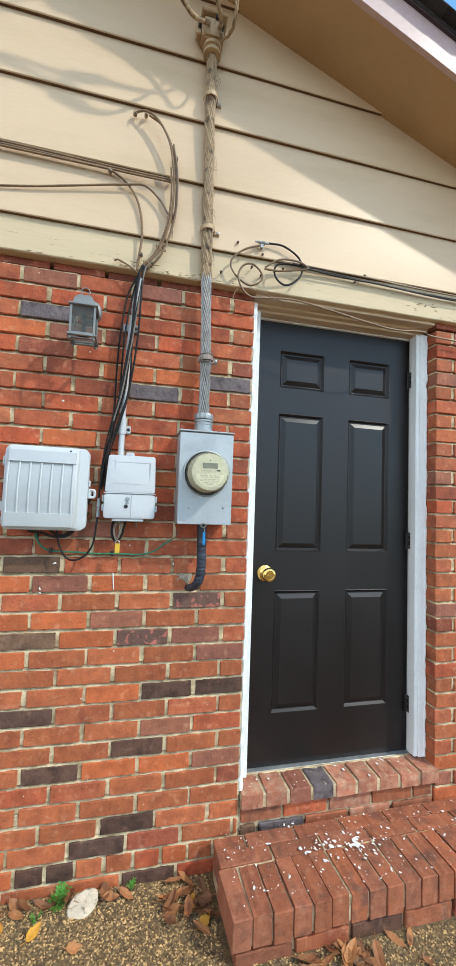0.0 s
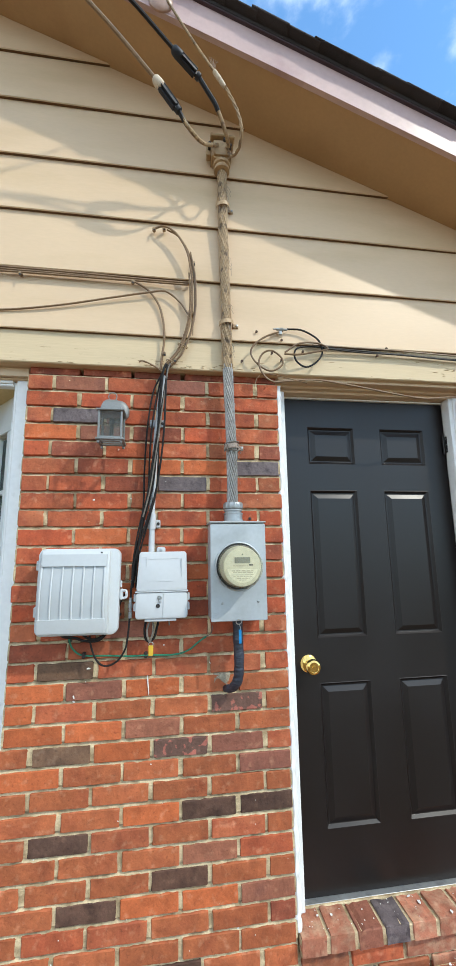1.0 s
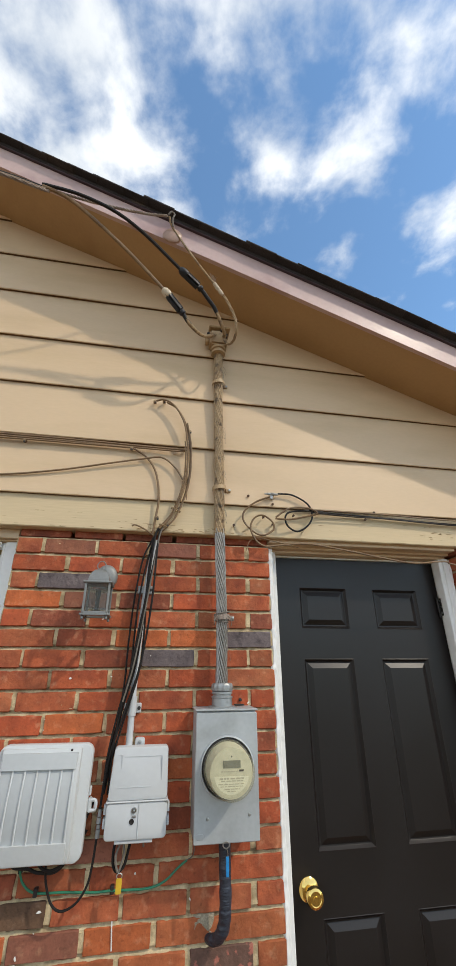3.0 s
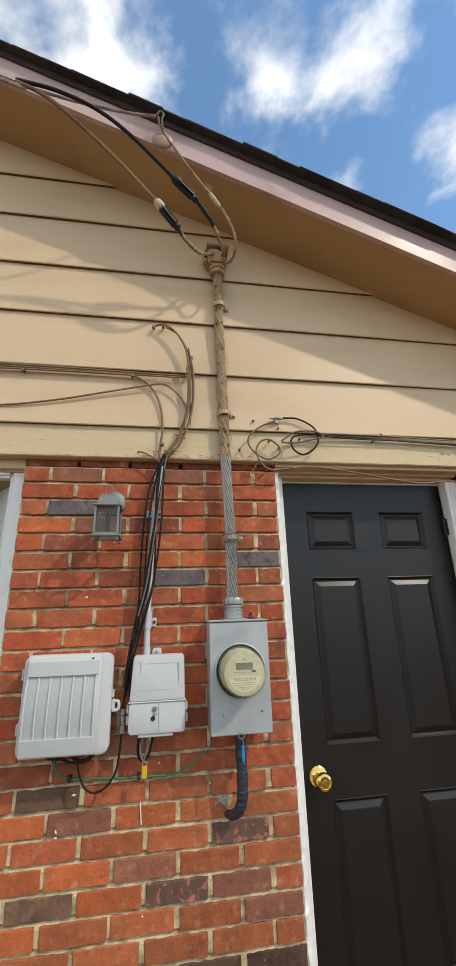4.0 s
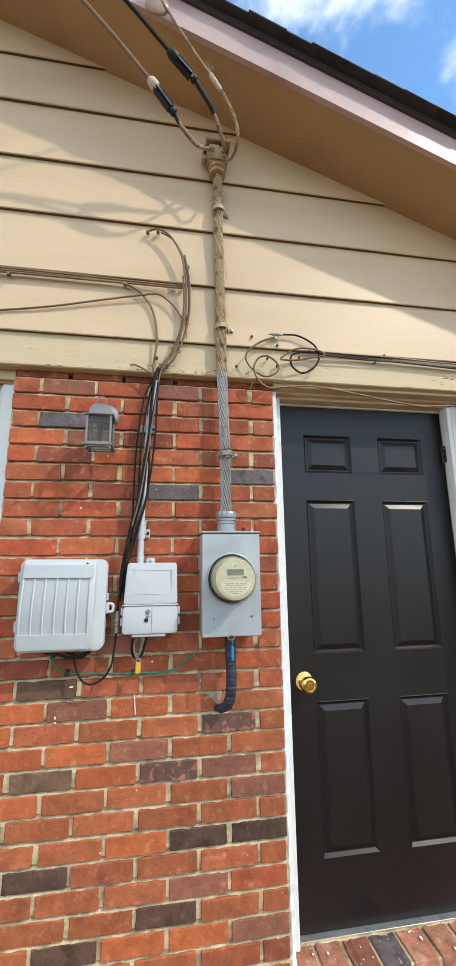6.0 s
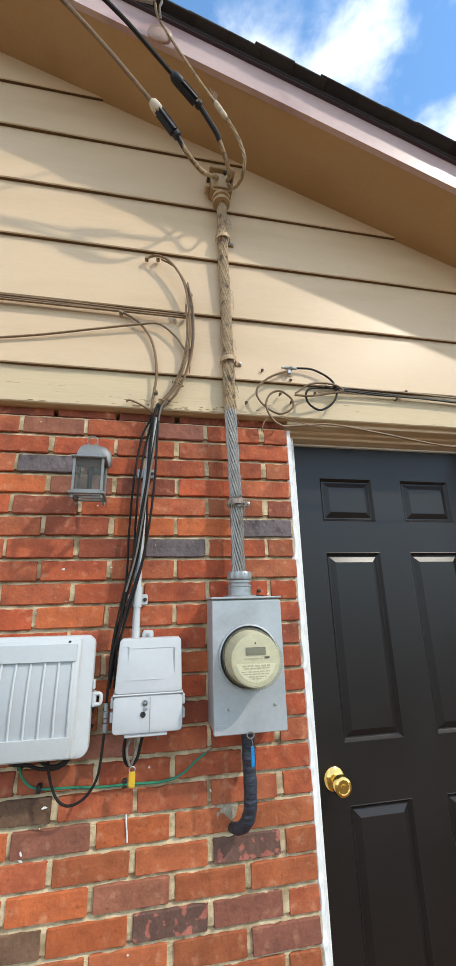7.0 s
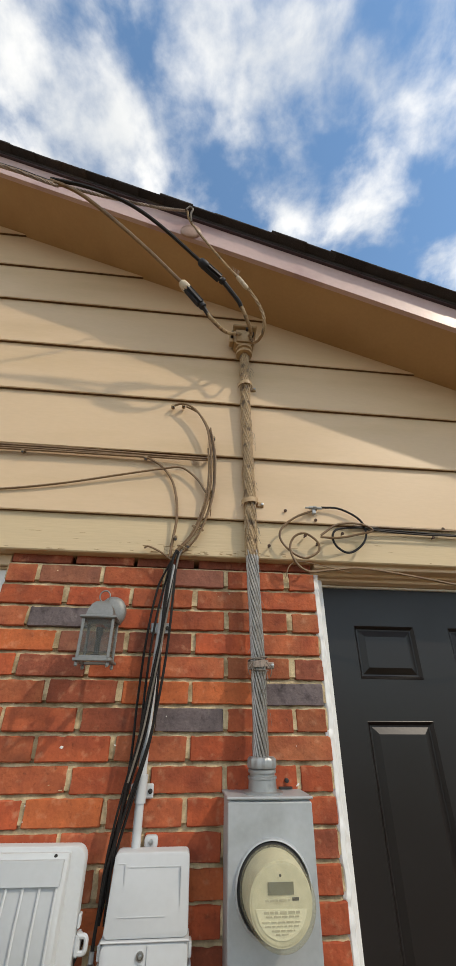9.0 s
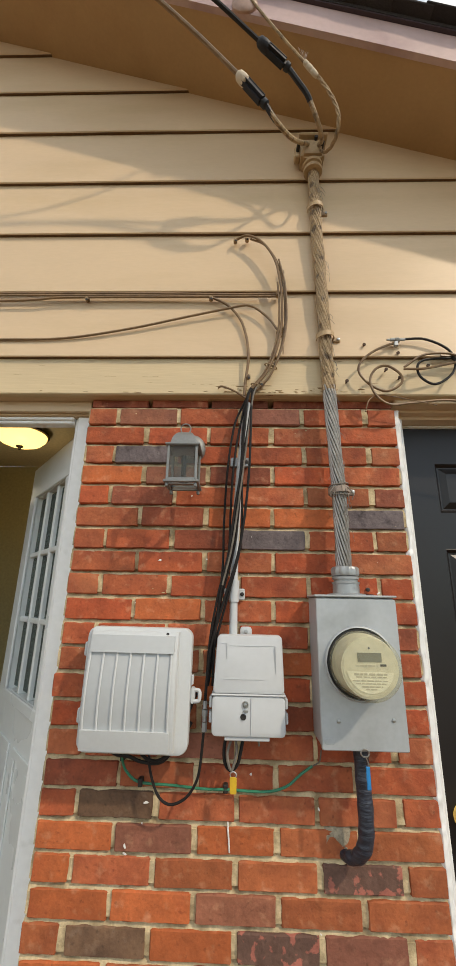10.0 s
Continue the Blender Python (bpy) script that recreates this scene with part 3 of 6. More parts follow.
def paint_flakes():
    """Thin dark splits where the paint of the trim board has lifted from the wood."""
    r = random.Random(31)
    bm = bmesh.new()

    def split(x, z, w, h):
        y = -0.0272
        pts = [(-w / 2, 0), (-w * r.uniform(0.1, 0.3), -h * r.uniform(0.3, 0.6)), (w * r.uniform(0.1, 0.3), -h * r.uniform(0.2, 0.6)), (w / 2, h * r.uniform(-0.2, 0.2)), (w * r.uniform(0.05, 0.3), h * r.uniform(0.2, 0.5)), (-w * r.uniform(0.1, 0.3), h * r.uniform(0.2, 0.6))]
        a, b = [[bm.verts.new((x + px, yy, z + pz)) for px, pz in pts] for yy in (y, y + 0.004)]
        bm.faces.new(a); bm.faces.new(b[::-1])
        for i in range(6):
            bm.faces.new((a[i], a[(i + 1) % 6], b[(i + 1) % 6], b[i]))

    for _ in range(44):
        split(r.gauss(-0.34, 0.13), 2.379 + abs(r.gauss(0, 0.012)), r.choice((0.006, 0.010, 0.018, 0.036)) * r.uniform(0.6, 1.3), r.uniform(0.0005, 0.0018))
    for _ in range(20):
        split(r.uniform(-1.4, 1.2), 2.379 + 0.006 * r.random(), r.uniform(0.006, 0.022), r.uniform(0.0005, 0.0012))
    for _ in range(14):
        split(r.gauss(0.84, 0.06), 2.40 + 0.07 * r.random(), r.uniform(0.008, 0.028), r.uniform(0.0004, 0.0010))
    tagged(part("paint_flakes", bm, BARE_WOOD, smooth=False), "brown splits in the flaking paint of the trim", "paint flakes", kind="stuff")


paint_flakes()

# eave: soffit, rake board, roof
def rake_slab(name, y0, y1, dz0, dz1, mat, label, cat, x1=EAVE, lap=0.0):
    bm = bmesh.new()
    pts = [(x1, rake(x1)), (RIDGE, rake(RIDGE)), (2 * RIDGE - x1, rake(2 * RIDGE - x1))]
    ring = [(x, z + dz0) for x, z in pts] + [(x, z + dz1) for x, z in reversed(pts)]
    a, b = [[bm.verts.new((x, y, z)) for x, z in ring] for y in (y0, y1)]
    n = len(ring)
    for i in range(n):
        bm.faces.new((a[i], a[(i + 1) % n], b[(i + 1) % n], b[i]))
    for r in (a, b):
        bm.faces.new((r[0], r[1], r[4], r[5])); bm.faces.new((r[1], r[2], r[3], r[4]))
    return tagged(part(name, bm, mat, smooth=False), label, cat, kind="structure")


rake_slab("soffit", -0.300, 0.0, 0.004, 0.018, SOFFIT, "tan painted soffit under the gable eave", "soffit")
rake_slab("fascia", -0.322, -0.3005, 0.0, 0.142, FASCIA, "pinkish-white rake board of the gable eave", "fascia")
rake_slab("drip_edge", -0.334, -0.24, 0.143, 0.152, DRIP, "dark metal drip edge under the shingles", "drip edge")
roof = rake_slab("roof", -0.335, 6.0, 0.154, 0.172, SHINGLE, "dark asphalt shingle roof", "roof")

# ---- frames of the two doorways ----
def doorway(tag, x0, x1, left_in, right_in, label):
    d = thing("door_frame_" + tag, ((x0 + x1) / 2, 0.1, 0.262), label, "door frame", kind="structure")
    part("jamb", boxes((x0 + 0.001, left_in, 0.1205, 0.20, 0.266, 2.335), bevel=0.002), WHITE, d)
    part("casing", boxes((x0 + 0.001, left_in - 0.012, 0.070, 0.120, 0.274, 2.335), (x0 + 0.001, left_in - 0.030, 0.062, 0.0698, 0.274, 2.335), bevel=0.003), WHITE, d)
    part("jamb", boxes((right_in, x1 - 0.001, 0.1205, 0.20, 0.266, 2.335), bevel=0.002), WHITE, d)
    part("casing", boxes((right_in - 0.014, x1 - 0.001, 0.070, 0.120, 0.274, 2.335), (right_in + 0.004, x1 - 0.001, 0.062, 0.0698, 0.274, 2.335), bevel=0.003), WHITE, d)
    part("head", boxes((x0 + 0.001, x1 - 0.001, 0.080, 0.20, 2.336, 2.372), (x0 + 0.001, x1 - 0.001, 0.050, 0.0795, 2.348, 2.372), bevel=0.003), TAN, d)
    part("lintel", boxes((x0 + 0.001, x1 - 0.001, 0.0005, 0.0495, 2.358, 2.372), bevel=0.002), TAN, d)
    return d


doorway("one", 0.0, OPEN_R, 0.060, 0.8895, "white painted wooden door frame in brick")
frame_two = thing("door_frame_two", (-1.55, 0.1, 0.262), "white painted wooden frame of the open doorway", "door frame", kind="structure")
part("jamb", boxes((-1.118, PIER_L - 0.002, 0.072, 0.088, 0.255, 2.326), (-1.104, PIER_L - 0.002, 0.056, 0.0715, 0.255, 2.326), bevel=0.003), WHITE, frame_two)
part("jamb", boxes((-2.098, -2.02, 0.030, 0.17, 0.255, 2.326), bevel=0.003), WHITE, frame_two)
part("head", boxes((-2.019, -1.1185, 0.062, 0.100, 2.303, 2.3140), (-2.019, -1.1185, 0.054, 0.100, 2.3145, 2.326), bevel=0.003), WHITE, frame_two)
part("head_moulding", boxes((-2.098, -1.049, 0.046, 0.10, 2.3265, 2.3335), bevel=0.002), TAN, frame_two)
part("lintel", boxes((-2.098, -1.049, 0.028, 0.17, 2.3340, 2.372), bevel=0.002), TAN, frame_two)
part("threshold", boxes((-2.098, -1.049, -0.03, 0.2, 0.20, 0.254), bevel=0.005), GALV, frame_two)

def bed_pulse(z):
    return math.exp(-(bed_phase(z) / 0.0075) ** 2) * max(0.0, 0.45 + 1.1 * noise.noise((4, 9, z * 17)))


caulk = tube(bmesh.new(), [Vector((0.004 - 0.0034 * bed_pulse(z) + 0.0045 * noise.noise((0, 1, z * 16)), 0.016 - 0.0038 * bed_pulse(z) + 0.004 * noise.noise((3, 1, z * 14)), z)) for z in [0.27 + 0.006 * i for i in range(345)]], lambda t: 0.0120 + 0.0015 * bed_pulse(0.27 + 2.064 * t) + 0.0045 * noise.noise((7, 2, t * 60)), 7)
tagged(part("trim_caulk", caulk, WHITE), "lumpy white caulk between brick and door frame", "caulk", kind="structure")
caulk = tube(bmesh.new(), [Vector((OPEN_R - 0.001 + 0.004 * noise.noise((5, 1, z * 9)), 0.064 + 0.006 * noise.noise((8, 1, z * 22)), z)) for z in [0.28 + 0.01 * i for i in range(206)]], lambda t: 0.007 + 0.004 * noise.noise((9, 2, t * 60)), 7)
tagged(part("trim_caulk", caulk, WHITE), "lumpy white caulk between brick and door frame", "caulk", kind="structure")

caulk = tube(bmesh.new(), [Vector((PIER_L - 0.001 + 0.003 * noise.noise((2, 1, z * 11)), 0.050 + 0.003 * noise.noise((4, 1, z * 15)), z)) for z in [0.26 + 0.012 * i for i in range(171)]], lambda t: 0.009 + 0.004 * noise.noise((6, 2, t * 70)), 7)
tagged(part("trim_caulk", caulk, WHITE), "lumpy white caulk between brick and door frame", "caulk", kind="structure")

# ---- room behind the open doorway ----
def room():
    for name, b, mat, lab, cat in (
            ("room_floor", (-3.4, -1.0, 0.171, 1.70, 0.15, 0.25), ROOM_FLOOR, "plain floor of the room indoors", "floor"),
            ("room_ceiling", (-3.4, -0.85, 0.116, 1.70, 2.70, 2.76), ROOM_CEIL, "plain beige ceiling of the room indoors", "ceiling"),
            ("room_wall_back", (-3.4, -0.85, 1.701, 1.80, 0.15, 2.70), ROOM_WALL, "beige painted wall of the room indoors", "wall"),
            ("room_wall_side", (-0.98, -0.85, 0.171, 1.70, 0.15, 2.699), ROOM_WALL, "beige painted side wall of the room indoors", "wall"),
            ("room_wall_far", (-3.5, -3.401, 0.12, 1.70, 0.15, 2.699), ROOM_WALL, "beige painted far wall of the room indoors", "wall"),
            ("room_wall_front", (-3.4, -2.1, 0.117, 0.17, 0.15, 2.699), ROOM_WALL, "beige painted front wall of the room indoors", "wall"),
            ("room_wall_header", (-2.0995, -0.981, 0.1165, 0.17, 2.3725, 2.699), ROOM_WALL, "beige painted wall over the doorway indoors", "wall")):
        tagged(part(name, boxes(b), mat, smooth=False), lab, cat, kind="structure")
    tagged(part("wall_house_back", boxes((-0.2, 2.3, 0.6, 0.7, -0.2, 2.76)), ROOM_WALL, smooth=False), "plain wall behind the closed door", "wall", kind="structure")


room()
lamp = thing("ceiling_lamp", (-1.86, 1.0, 2.70), "lit bowl ceiling lamp with amber glass and bronze trim", "ceiling lamp")
LM = Matrix.Translation((-1.86, 1.0, 2.70))
part("canopy", lathe(bmesh.new(), [(0.06, 0), (0.11, -0.012), (0.155, -0.020), (0.160, -0.034), (0.150, -0.036)], 32, LM), BRONZE, lamp)
part("bowl", lathe(bmesh.new(), [(0.148, -0.034), (0.142, -0.056), (0.118, -0.082), (0.075, -0.100), (0.02, -0.107), (0, -0.107)], 32, LM), LAMP_BOWL, lamp, "glowing amber glass bowl")
lamp_light = new("lamp_light", bpy.data.lights.new("lamp_light", "POINT"))
lamp_light.data.energy, lamp_light.data.color, lamp_light.data.shadow_soft_size = 0.5, (1.0, 0.92, 0.72), 0.06
lamp_light.location = (-1.86, 1.0, 2.30)
part("finial", lathe(bmesh.new(), [(0.020, -0.105), (0.022, -0.112), (0.010, -0.118), (0.012, -0.126), (0, -0.134)], 16, LM), BRONZE, lamp)

# ---- black six-panel door ----
def panelled_leaf(xs, zs, panels, y0, y1):
    """A leaf with sunk and raised panels in the cells named."""
    bm = bmesh.new()
    g = [[bm.verts.new((x, y0, z)) for x in xs] for z in zs]
    cells = {}
    for j in range(len(zs) - 1):
        for i in range(len(xs) - 1):
            cells[i, j] = bm.faces.new((g[j][i], g[j][i + 1], g[j + 1][i + 1], g[j + 1][i]))
    bk = [bm.verts.new(p) for p in ((xs[0], y1, zs[0]), (xs[-1], y1, zs[0]), (xs[-1], y1, zs[-1]), (xs[0], y1, zs[-1]))]
    bm.faces.new(bk[::-1])
    bm.faces.new([bk[0], bk[1]] + g[0][::-1]); bm.faces.new([bk[3], bk[2]] + g[-1][::-1])
    bm.faces.new([bk[0], bk[3]] + [r[0] for r in g][::-1]); bm.faces.new([bk[1], bk[2]] + [r[-1] for r in g][::-1])
    bmesh.ops.recalc_face_normals(bm, faces=bm.faces)
    fs = [cells[p] for p in panels]
    for th, dp in ((0.0015, 0.0008), (0.010, -0.0115), (0.004, -0.0004), (0.022, 0.0095)):
        bmesh.ops.inset_individual(bm, faces=fs, thickness=th, depth=dp, use_even_offset=True)
    return bm


door = thing("door_1", (0.475, 0.16, 0.268), "closed black six-panel door with brass knob", "door", kind="structure")
leaf = part("leaf", panelled_leaf([0.0635, 0.174, 0.406, 0.540, 0.771, 0.886], [0.268, 0.498, 1.050, 1.232, 1.885, 2.011, 2.190, 2.326],
                                  [(i, j) for i in (1, 3) for j in (1, 3, 5)], 0.140, 0.180), BLACK_DOOR, door, smooth=False)
KM = Matrix.Translation((0.127, 0.140, 1.132)) @ FRONT @ Matrix.Scale(1.1, 4)
knob = part("knob", lathe(bmesh.new(), [(0.033, 0), (0.033, 0.004), (0.027, 0.009), (0.014, 0.013), (0.012, 0.030), (0.017, 0.034), (0.026, 0.042), (0.0285, 0.052), (0.0255, 0.063), (0.019, 0.066), (0.017, 0.064), (0, 0.064)], 32, KM), BRASS, door, "polished brass door knob")
part("keyhole", lathe(bmesh.new(), [(0.008, 0.0641), (0.007, 0.067), (0, 0.067)], 16, KM), BRASS, knob)
for z in (2.113, 1.294, 0.500):
    h = boxes((0.8730, 0.8752, 0.107, 0.121, z - 0.040, z + 0.040), bevel=0.0006)
    for k in range(3):
        cyl(h, (0.8712, 0.1290, z - 0.042 + 0.0287 * k), (0, 0, 1), 0.0052, 0.0266, 12)
    cyl(h, (0.8712, 0.1290, z - 0.046), (0, 0, 1), 0.0030, 0.092, 8)
    hinge = part("hinge", h, DARK_METAL, door, "dark steel hinge")
    for dz in (-0.028, 0.0, 0.028):
        part("screw", cyl(bmesh.new(), (0.8732, 0.113, z + dz), (-1, 0, 0), 0.0032, 0.0009, 10), STEEL, hinge)
part("weatherstrip", boxes((0.0615, 0.0632, 0.128, 0.15, 0.27, 2.327), (0.0615, 0.8892, 0.128, 0.15, 2.3275, 2.334)), WHITE, door)
part("threshold", boxes((0.061, 0.8885, 0.112, 0.21, 0.250, 0.2665), bevel=0.003), GALV, door)

# ---- open white glazed door ----
french = thing("door_2", (-1.104, 0.091, 0.262), "open white door with nine small panes", "door", kind="structure")
FM = Matrix.Translation((-1.104, 0.091, 0.0)) @ Matrix.Rotation(math.atan2(0.489, -0.417), 4, "Z")


def turned(bm):
    bmesh.ops.transform(bm, matrix=FM @ Matrix.Translation((0, -0.030, 0)), verts=bm.verts)
    return bm


G0, G1, GZ0, GZ1, T = 0.090, 0.505, 1.365, 2.135, 0.020
part("leaf", turned(boxes((0.004, G0, -T, T, 0.268, 2.297), (G1, 0.645, -T, T, 0.268, 2.297), (G0, G1, -T, T, GZ1, 2.297), (G0, G1, -T, T, 0.268, GZ0), bevel=0.0015)), DOOR_WHITE, french, smooth=False)
for a, b in ((0.075, 0.285), (0.345, 0.565)):
    for s in (1, -1):
        bm = bmesh.new()
        for e in ((a, b, 1.185, 1.215), (a, b, 0.45, 0.48), (a, a + 0.03, 0.48, 1.185), (b - 0.03, b, 0.48, 1.185)):
            box(bm, e[0], e[1], min(s * T, s * (T + 0.006)) + s * 0.0004, max(s * T, s * (T + 0.006)) + s * 0.0004, e[2], e[3], bevel=0.002)
        part("panel_moulding", turned(bm), DOOR_WHITE, french)
bm = bmesh.new()
for s in (1, -1):
    y0, y1 = sorted((s * (T + 0.0004), s * (T + 0.012)))
    for e in ((G0 - 0.034, G1 + 0.034, GZ1, GZ1 + 0.036), (G0 - 0.034, G1 + 0.034, GZ0 - 0.036, GZ0), (G0 - 0.034, G0 + 0.004, GZ0, GZ1), (G1 - 0.004, G1 + 0.034, GZ0, GZ1)):
        box(bm, e[0], e[1], y0, y1, e[2], e[3], bevel=0.003)
sash = part("glazing_frame", turned(bm), DOOR_WHITE, french)
gw, gh = (G1 - G0) / 3, (GZ1 - GZ0) / 3
for i in (1, 2):
    part("muntin", turned(boxes((G0 + gw * i - 0.010, G0 + gw * i + 0.010, -0.018, 0.018, GZ0, GZ1), bevel=0.004)), DOOR_WHITE, french)
    part("muntin", turned(boxes((G0, G1, -0.0165, 0.0165, GZ0 + gh * i - 0.010, GZ0 + gh * i + 0.010), bevel=0.004)), DOOR_WHITE, french)
for i in range(3):
    for j in range(3):
        p = part("pane", turned(boxes((G0 + gw * i + 0.011, G0 + gw * (i + 1) - 0.011, -0.002, 0.002, GZ0 + gh * j + 0.011, GZ0 + gh * (j + 1) - 0.011))), WINDOW_GLASS, french)
        p.visible_shadow = False

# ---- electric meter and its service cable ----
MX, MZ, FACE = -0.2125, 1.5555, 0.0815
meter = thing("electric_meter", (MX, 0, 1.36), "grey steel meter box with round glass electric meter", "electric meter")
mbox = rrect(bmesh.new(), MX - 0.1035, MX + 0.1035, 1.362, 1.716, -0.112, 0.004, 0.004, 0.003, 2, 1)
part("body", mbox, METER_GREY, meter)
part("cover", rrect(bmesh.new(), MX - 0.1050, MX + 0.1050, 1.359, 1.712, -0.121, -0.1125, 0.004, 0.002, 2, 1), METER_GREY, meter)
part("top_cap", boxes((MX - 0.1085, MX + 0.1085, -0.124, 0.006, 1.7165, 1.7225), bevel=0.002), METER_GREY, meter)
DM = Matrix.Translation((MX, -0.121, MZ)) @ FRONT
part("ring", lathe(bmesh.new(), [(0.0900, 0.0), (0.0900, 0.004), (0.0880, 0.009), (0.0855, 0.010), (0.0835, 0.004), (0.0835, 0.0)], 48, DM), METER_GREY, meter, "raised grey ring round the glass")
part("gasket", lathe(bmesh.new(), [(0.0830, 0.0), (0.0830, 0.006), (0.0790, 0.008), (0.0, 0.008)], 48, DM), INNER_DARK, meter)
part("inner_shell", lathe(bmesh.new(), [(0.0735, 0.0085), (0.0730, 0.030), (0.0700, 0.068), (0.0670, FACE), (0.0, FACE)], 48, DM), CREAM, meter, "cream plastic inner shell")
cover_glass = part("glass_cover", lathe(bmesh.new(), [(0.0785, 0.0085), (0.0780, 0.030), (0.0768, 0.031), (0.0745, 0.074), (0.0725, 0.091), (0.0690, 0.0960), (0.0620, 0.0975), (0.0, 0.0985)], 48, DM), METER_GLASS, meter, "clear rounded glass cover")
cover_glass.visible_shadow = False


def dial_rect(x0, x1, z0, z1, lift):
    y = -0.121 - FACE - lift
    return boxes((MX + x0, MX + x1, y, y + 0.0012, MZ + z0, MZ + z1))


face_plate = part("face_plate", lathe(bmesh.new(), [(0.063, FACE + 0.0002), (0.063, FACE + 0.0015), (0, FACE + 0.0015)], 40, DM), CREAM, meter)
bm = bmesh.new()
arc = [(0.055 * math.cos(math.radians(a)), 0.055 * math.sin(math.radians(a))) for a in range(-172, -7, 6)]
fr, bk = [[bm.verts.new((MX + x, y, MZ + z)) for x, z in arc] for y in (-0.1240 - FACE, -0.1228 - FACE)]
bm.faces.new(fr); bm.faces.new(bk[::-1])
for i in range(len(arc)):
    j = (i + 1) % len(arc)
    bm.faces.new((fr[i], fr[j], bk[j], bk[i]))
part("label", bm, LABEL, face_plate, "white printed half-round label", smooth=False)
part("display", dial_rect(-0.028, 0.028, 0.013, 0.033, 0.0030), LCD, face_plate, "grey liquid crystal display")
part("sensor", lathe(bmesh.new(), [(0.0025, FACE + 0.0016), (0.0025, FACE + 0.0024), (0, FACE + 0.0026)], 12, Matrix.Translation((0, 0, 0.043)) @ DM), INNER_DARK, face_plate)
words = random.Random(4)
for z, x0, x1, h, l in ((0.0045, -0.034, 0.018, 0.0035, 0.0024), (-0.0135, -0.038, 0.040, 0.0040, 0.0040), (-0.0195, -0.034, 0.036, 0.0026, 0.0040), (-0.0275, -0.042, 0.042, 0.0022, 0.0040),
                        (-0.0335, -0.036, 0.034, 0.0022, 0.0040), (-0.0400, -0.022, 0.026, 0.0026, 0.0040), (-0.0455, -0.014, 0.012, 0.0024, 0.0040)):
    x = x0
    while x < x1 - 0.003:
        w = min(words.uniform(0.005, 0.016), x1 - x)
        part("print_bar", dial_rect(x, x + w, z - h / 2, z + h / 2, l), PRINT, face_plate)
        x += w + words.uniform(0.002, 0.004)
part("bar_code", dial_rect(0.024, 0.038, 0.0035, 0.0085, 0.0026), INNER_DARK, face_plate)
for x, z in ((-0.062, 1.422), (0.072, 1.427)):
    part("rivet", lathe(bmesh.new(), [(0.005, 0), (0.004, 0.003), (0, 0.004)], 12, Matrix.Translation((MX + x, -0.121, z)) @ FRONT), STEEL, meter)
part("maker_plate", rrect(bmesh.new(), MX - 0.098, MX - 0.073, 1.372, 1.386, -0.1222, -0.1205, 0.006, 0.0006, 4, 1), METER_GREY, meter)
seal = part("seal_ring", tube(bmesh.new(), [Vector((MX - 0.004 + 0.010 * math.cos(a / 10 * math.pi), -0.125, 1.357 + 0.008 * math.sin(a / 10 * math.pi))) for a in range(21)], 0.0018, 6, False), STEEL, meter, "small steel seal ring")
part("seal_wire", wire([(MX - 0.003, -0.125, 1.350), (MX + 0.001, -0.126, 1.338), (MX, -0.125, 1.326)], 0.0012, 5), STEEL, seal)
part("tag", boxes((MX - 0.005, MX + 0.0045, -0.128, -0.124, 1.282, 1.330), bevel=0.0012), BLUE, meter, "blue plastic seal tag")
HX = -0.2205
HUB = Matrix.Translation((HX, -0.062, 1.7225))
hub = part("hub", lathe(bmesh.new(), [(0.052, 0), (0.052, 0.004), (0.037, 0.006), (0.036, 0.030), (0.038, 0.031), (0.038, 0.036), (0.033, 0.037), (0.033, 0.043), (0.037, 0.044), (0.037, 0.050), (0.033, 0.052)], 32, HUB), GALV, meter, "galvanised threaded hub")
bm = lathe(bmesh.new(), [(0.033, 0.052), (0.037, 0.054), (0.038, 0.058), (0.038, 0.070), (0.037, 0.074), (0.034, 0.078), (0.024, 0.079)], 48, HUB)
for v in bm.verts:
    d = Vector((v.co.x - HX, v.co.y + 0.062))
    if d.length > 0.0365:      # ridges round the nut
        d *= 0.035 * (1 if int(math.atan2(d.y, d.x) / (2 * math.pi) * 48 + 48.5) % 4 < 2 else -1)
        v.co.x, v.co.y = v.co.x + d.x, v.co.y + d.y
part("gland_nut", bm, GALV, hub, "ridged gland nut")

elbow = tagged(part("lower_conduit", tube(bmesh.new(), smooth_line([(-0.212, -0.068, 1.360), (-0.210, -0.066, 1.28), (-0.208, -0.062, 1.20), (-0.212, -0.055, 1.145), (-0.226, -0.036, 1.112), (-0.245, -0.010, 1.098), (-0.256, 0.03, 1.094)], 8),
               lambda t: 0.0188 + 0.0007 * math.sin(t * 50) - 0.016 * max(0, t - 0.55), 16), BLACK_TAPE), "black taped conduit bending from meter box into brick", "conduit")
bm = bmesh.new()
bmesh.ops.create_icosphere(bm, subdivisions=4, radius=0.036, matrix=Matrix.Translation((-0.262, 0.005, 1.128)) @ Matrix.Rotation(0.7, 4, "Y") @ Matrix.Diagonal((1.15, 0.13, 0.70, 1)))
for v in bm.verts:
    v.co += Vector((noise.noise(v.co * 50), 0.25 * noise.noise(v.co * 60), noise.noise(v.co * 45 + Vector((3, 1, 2))))) * 0.026
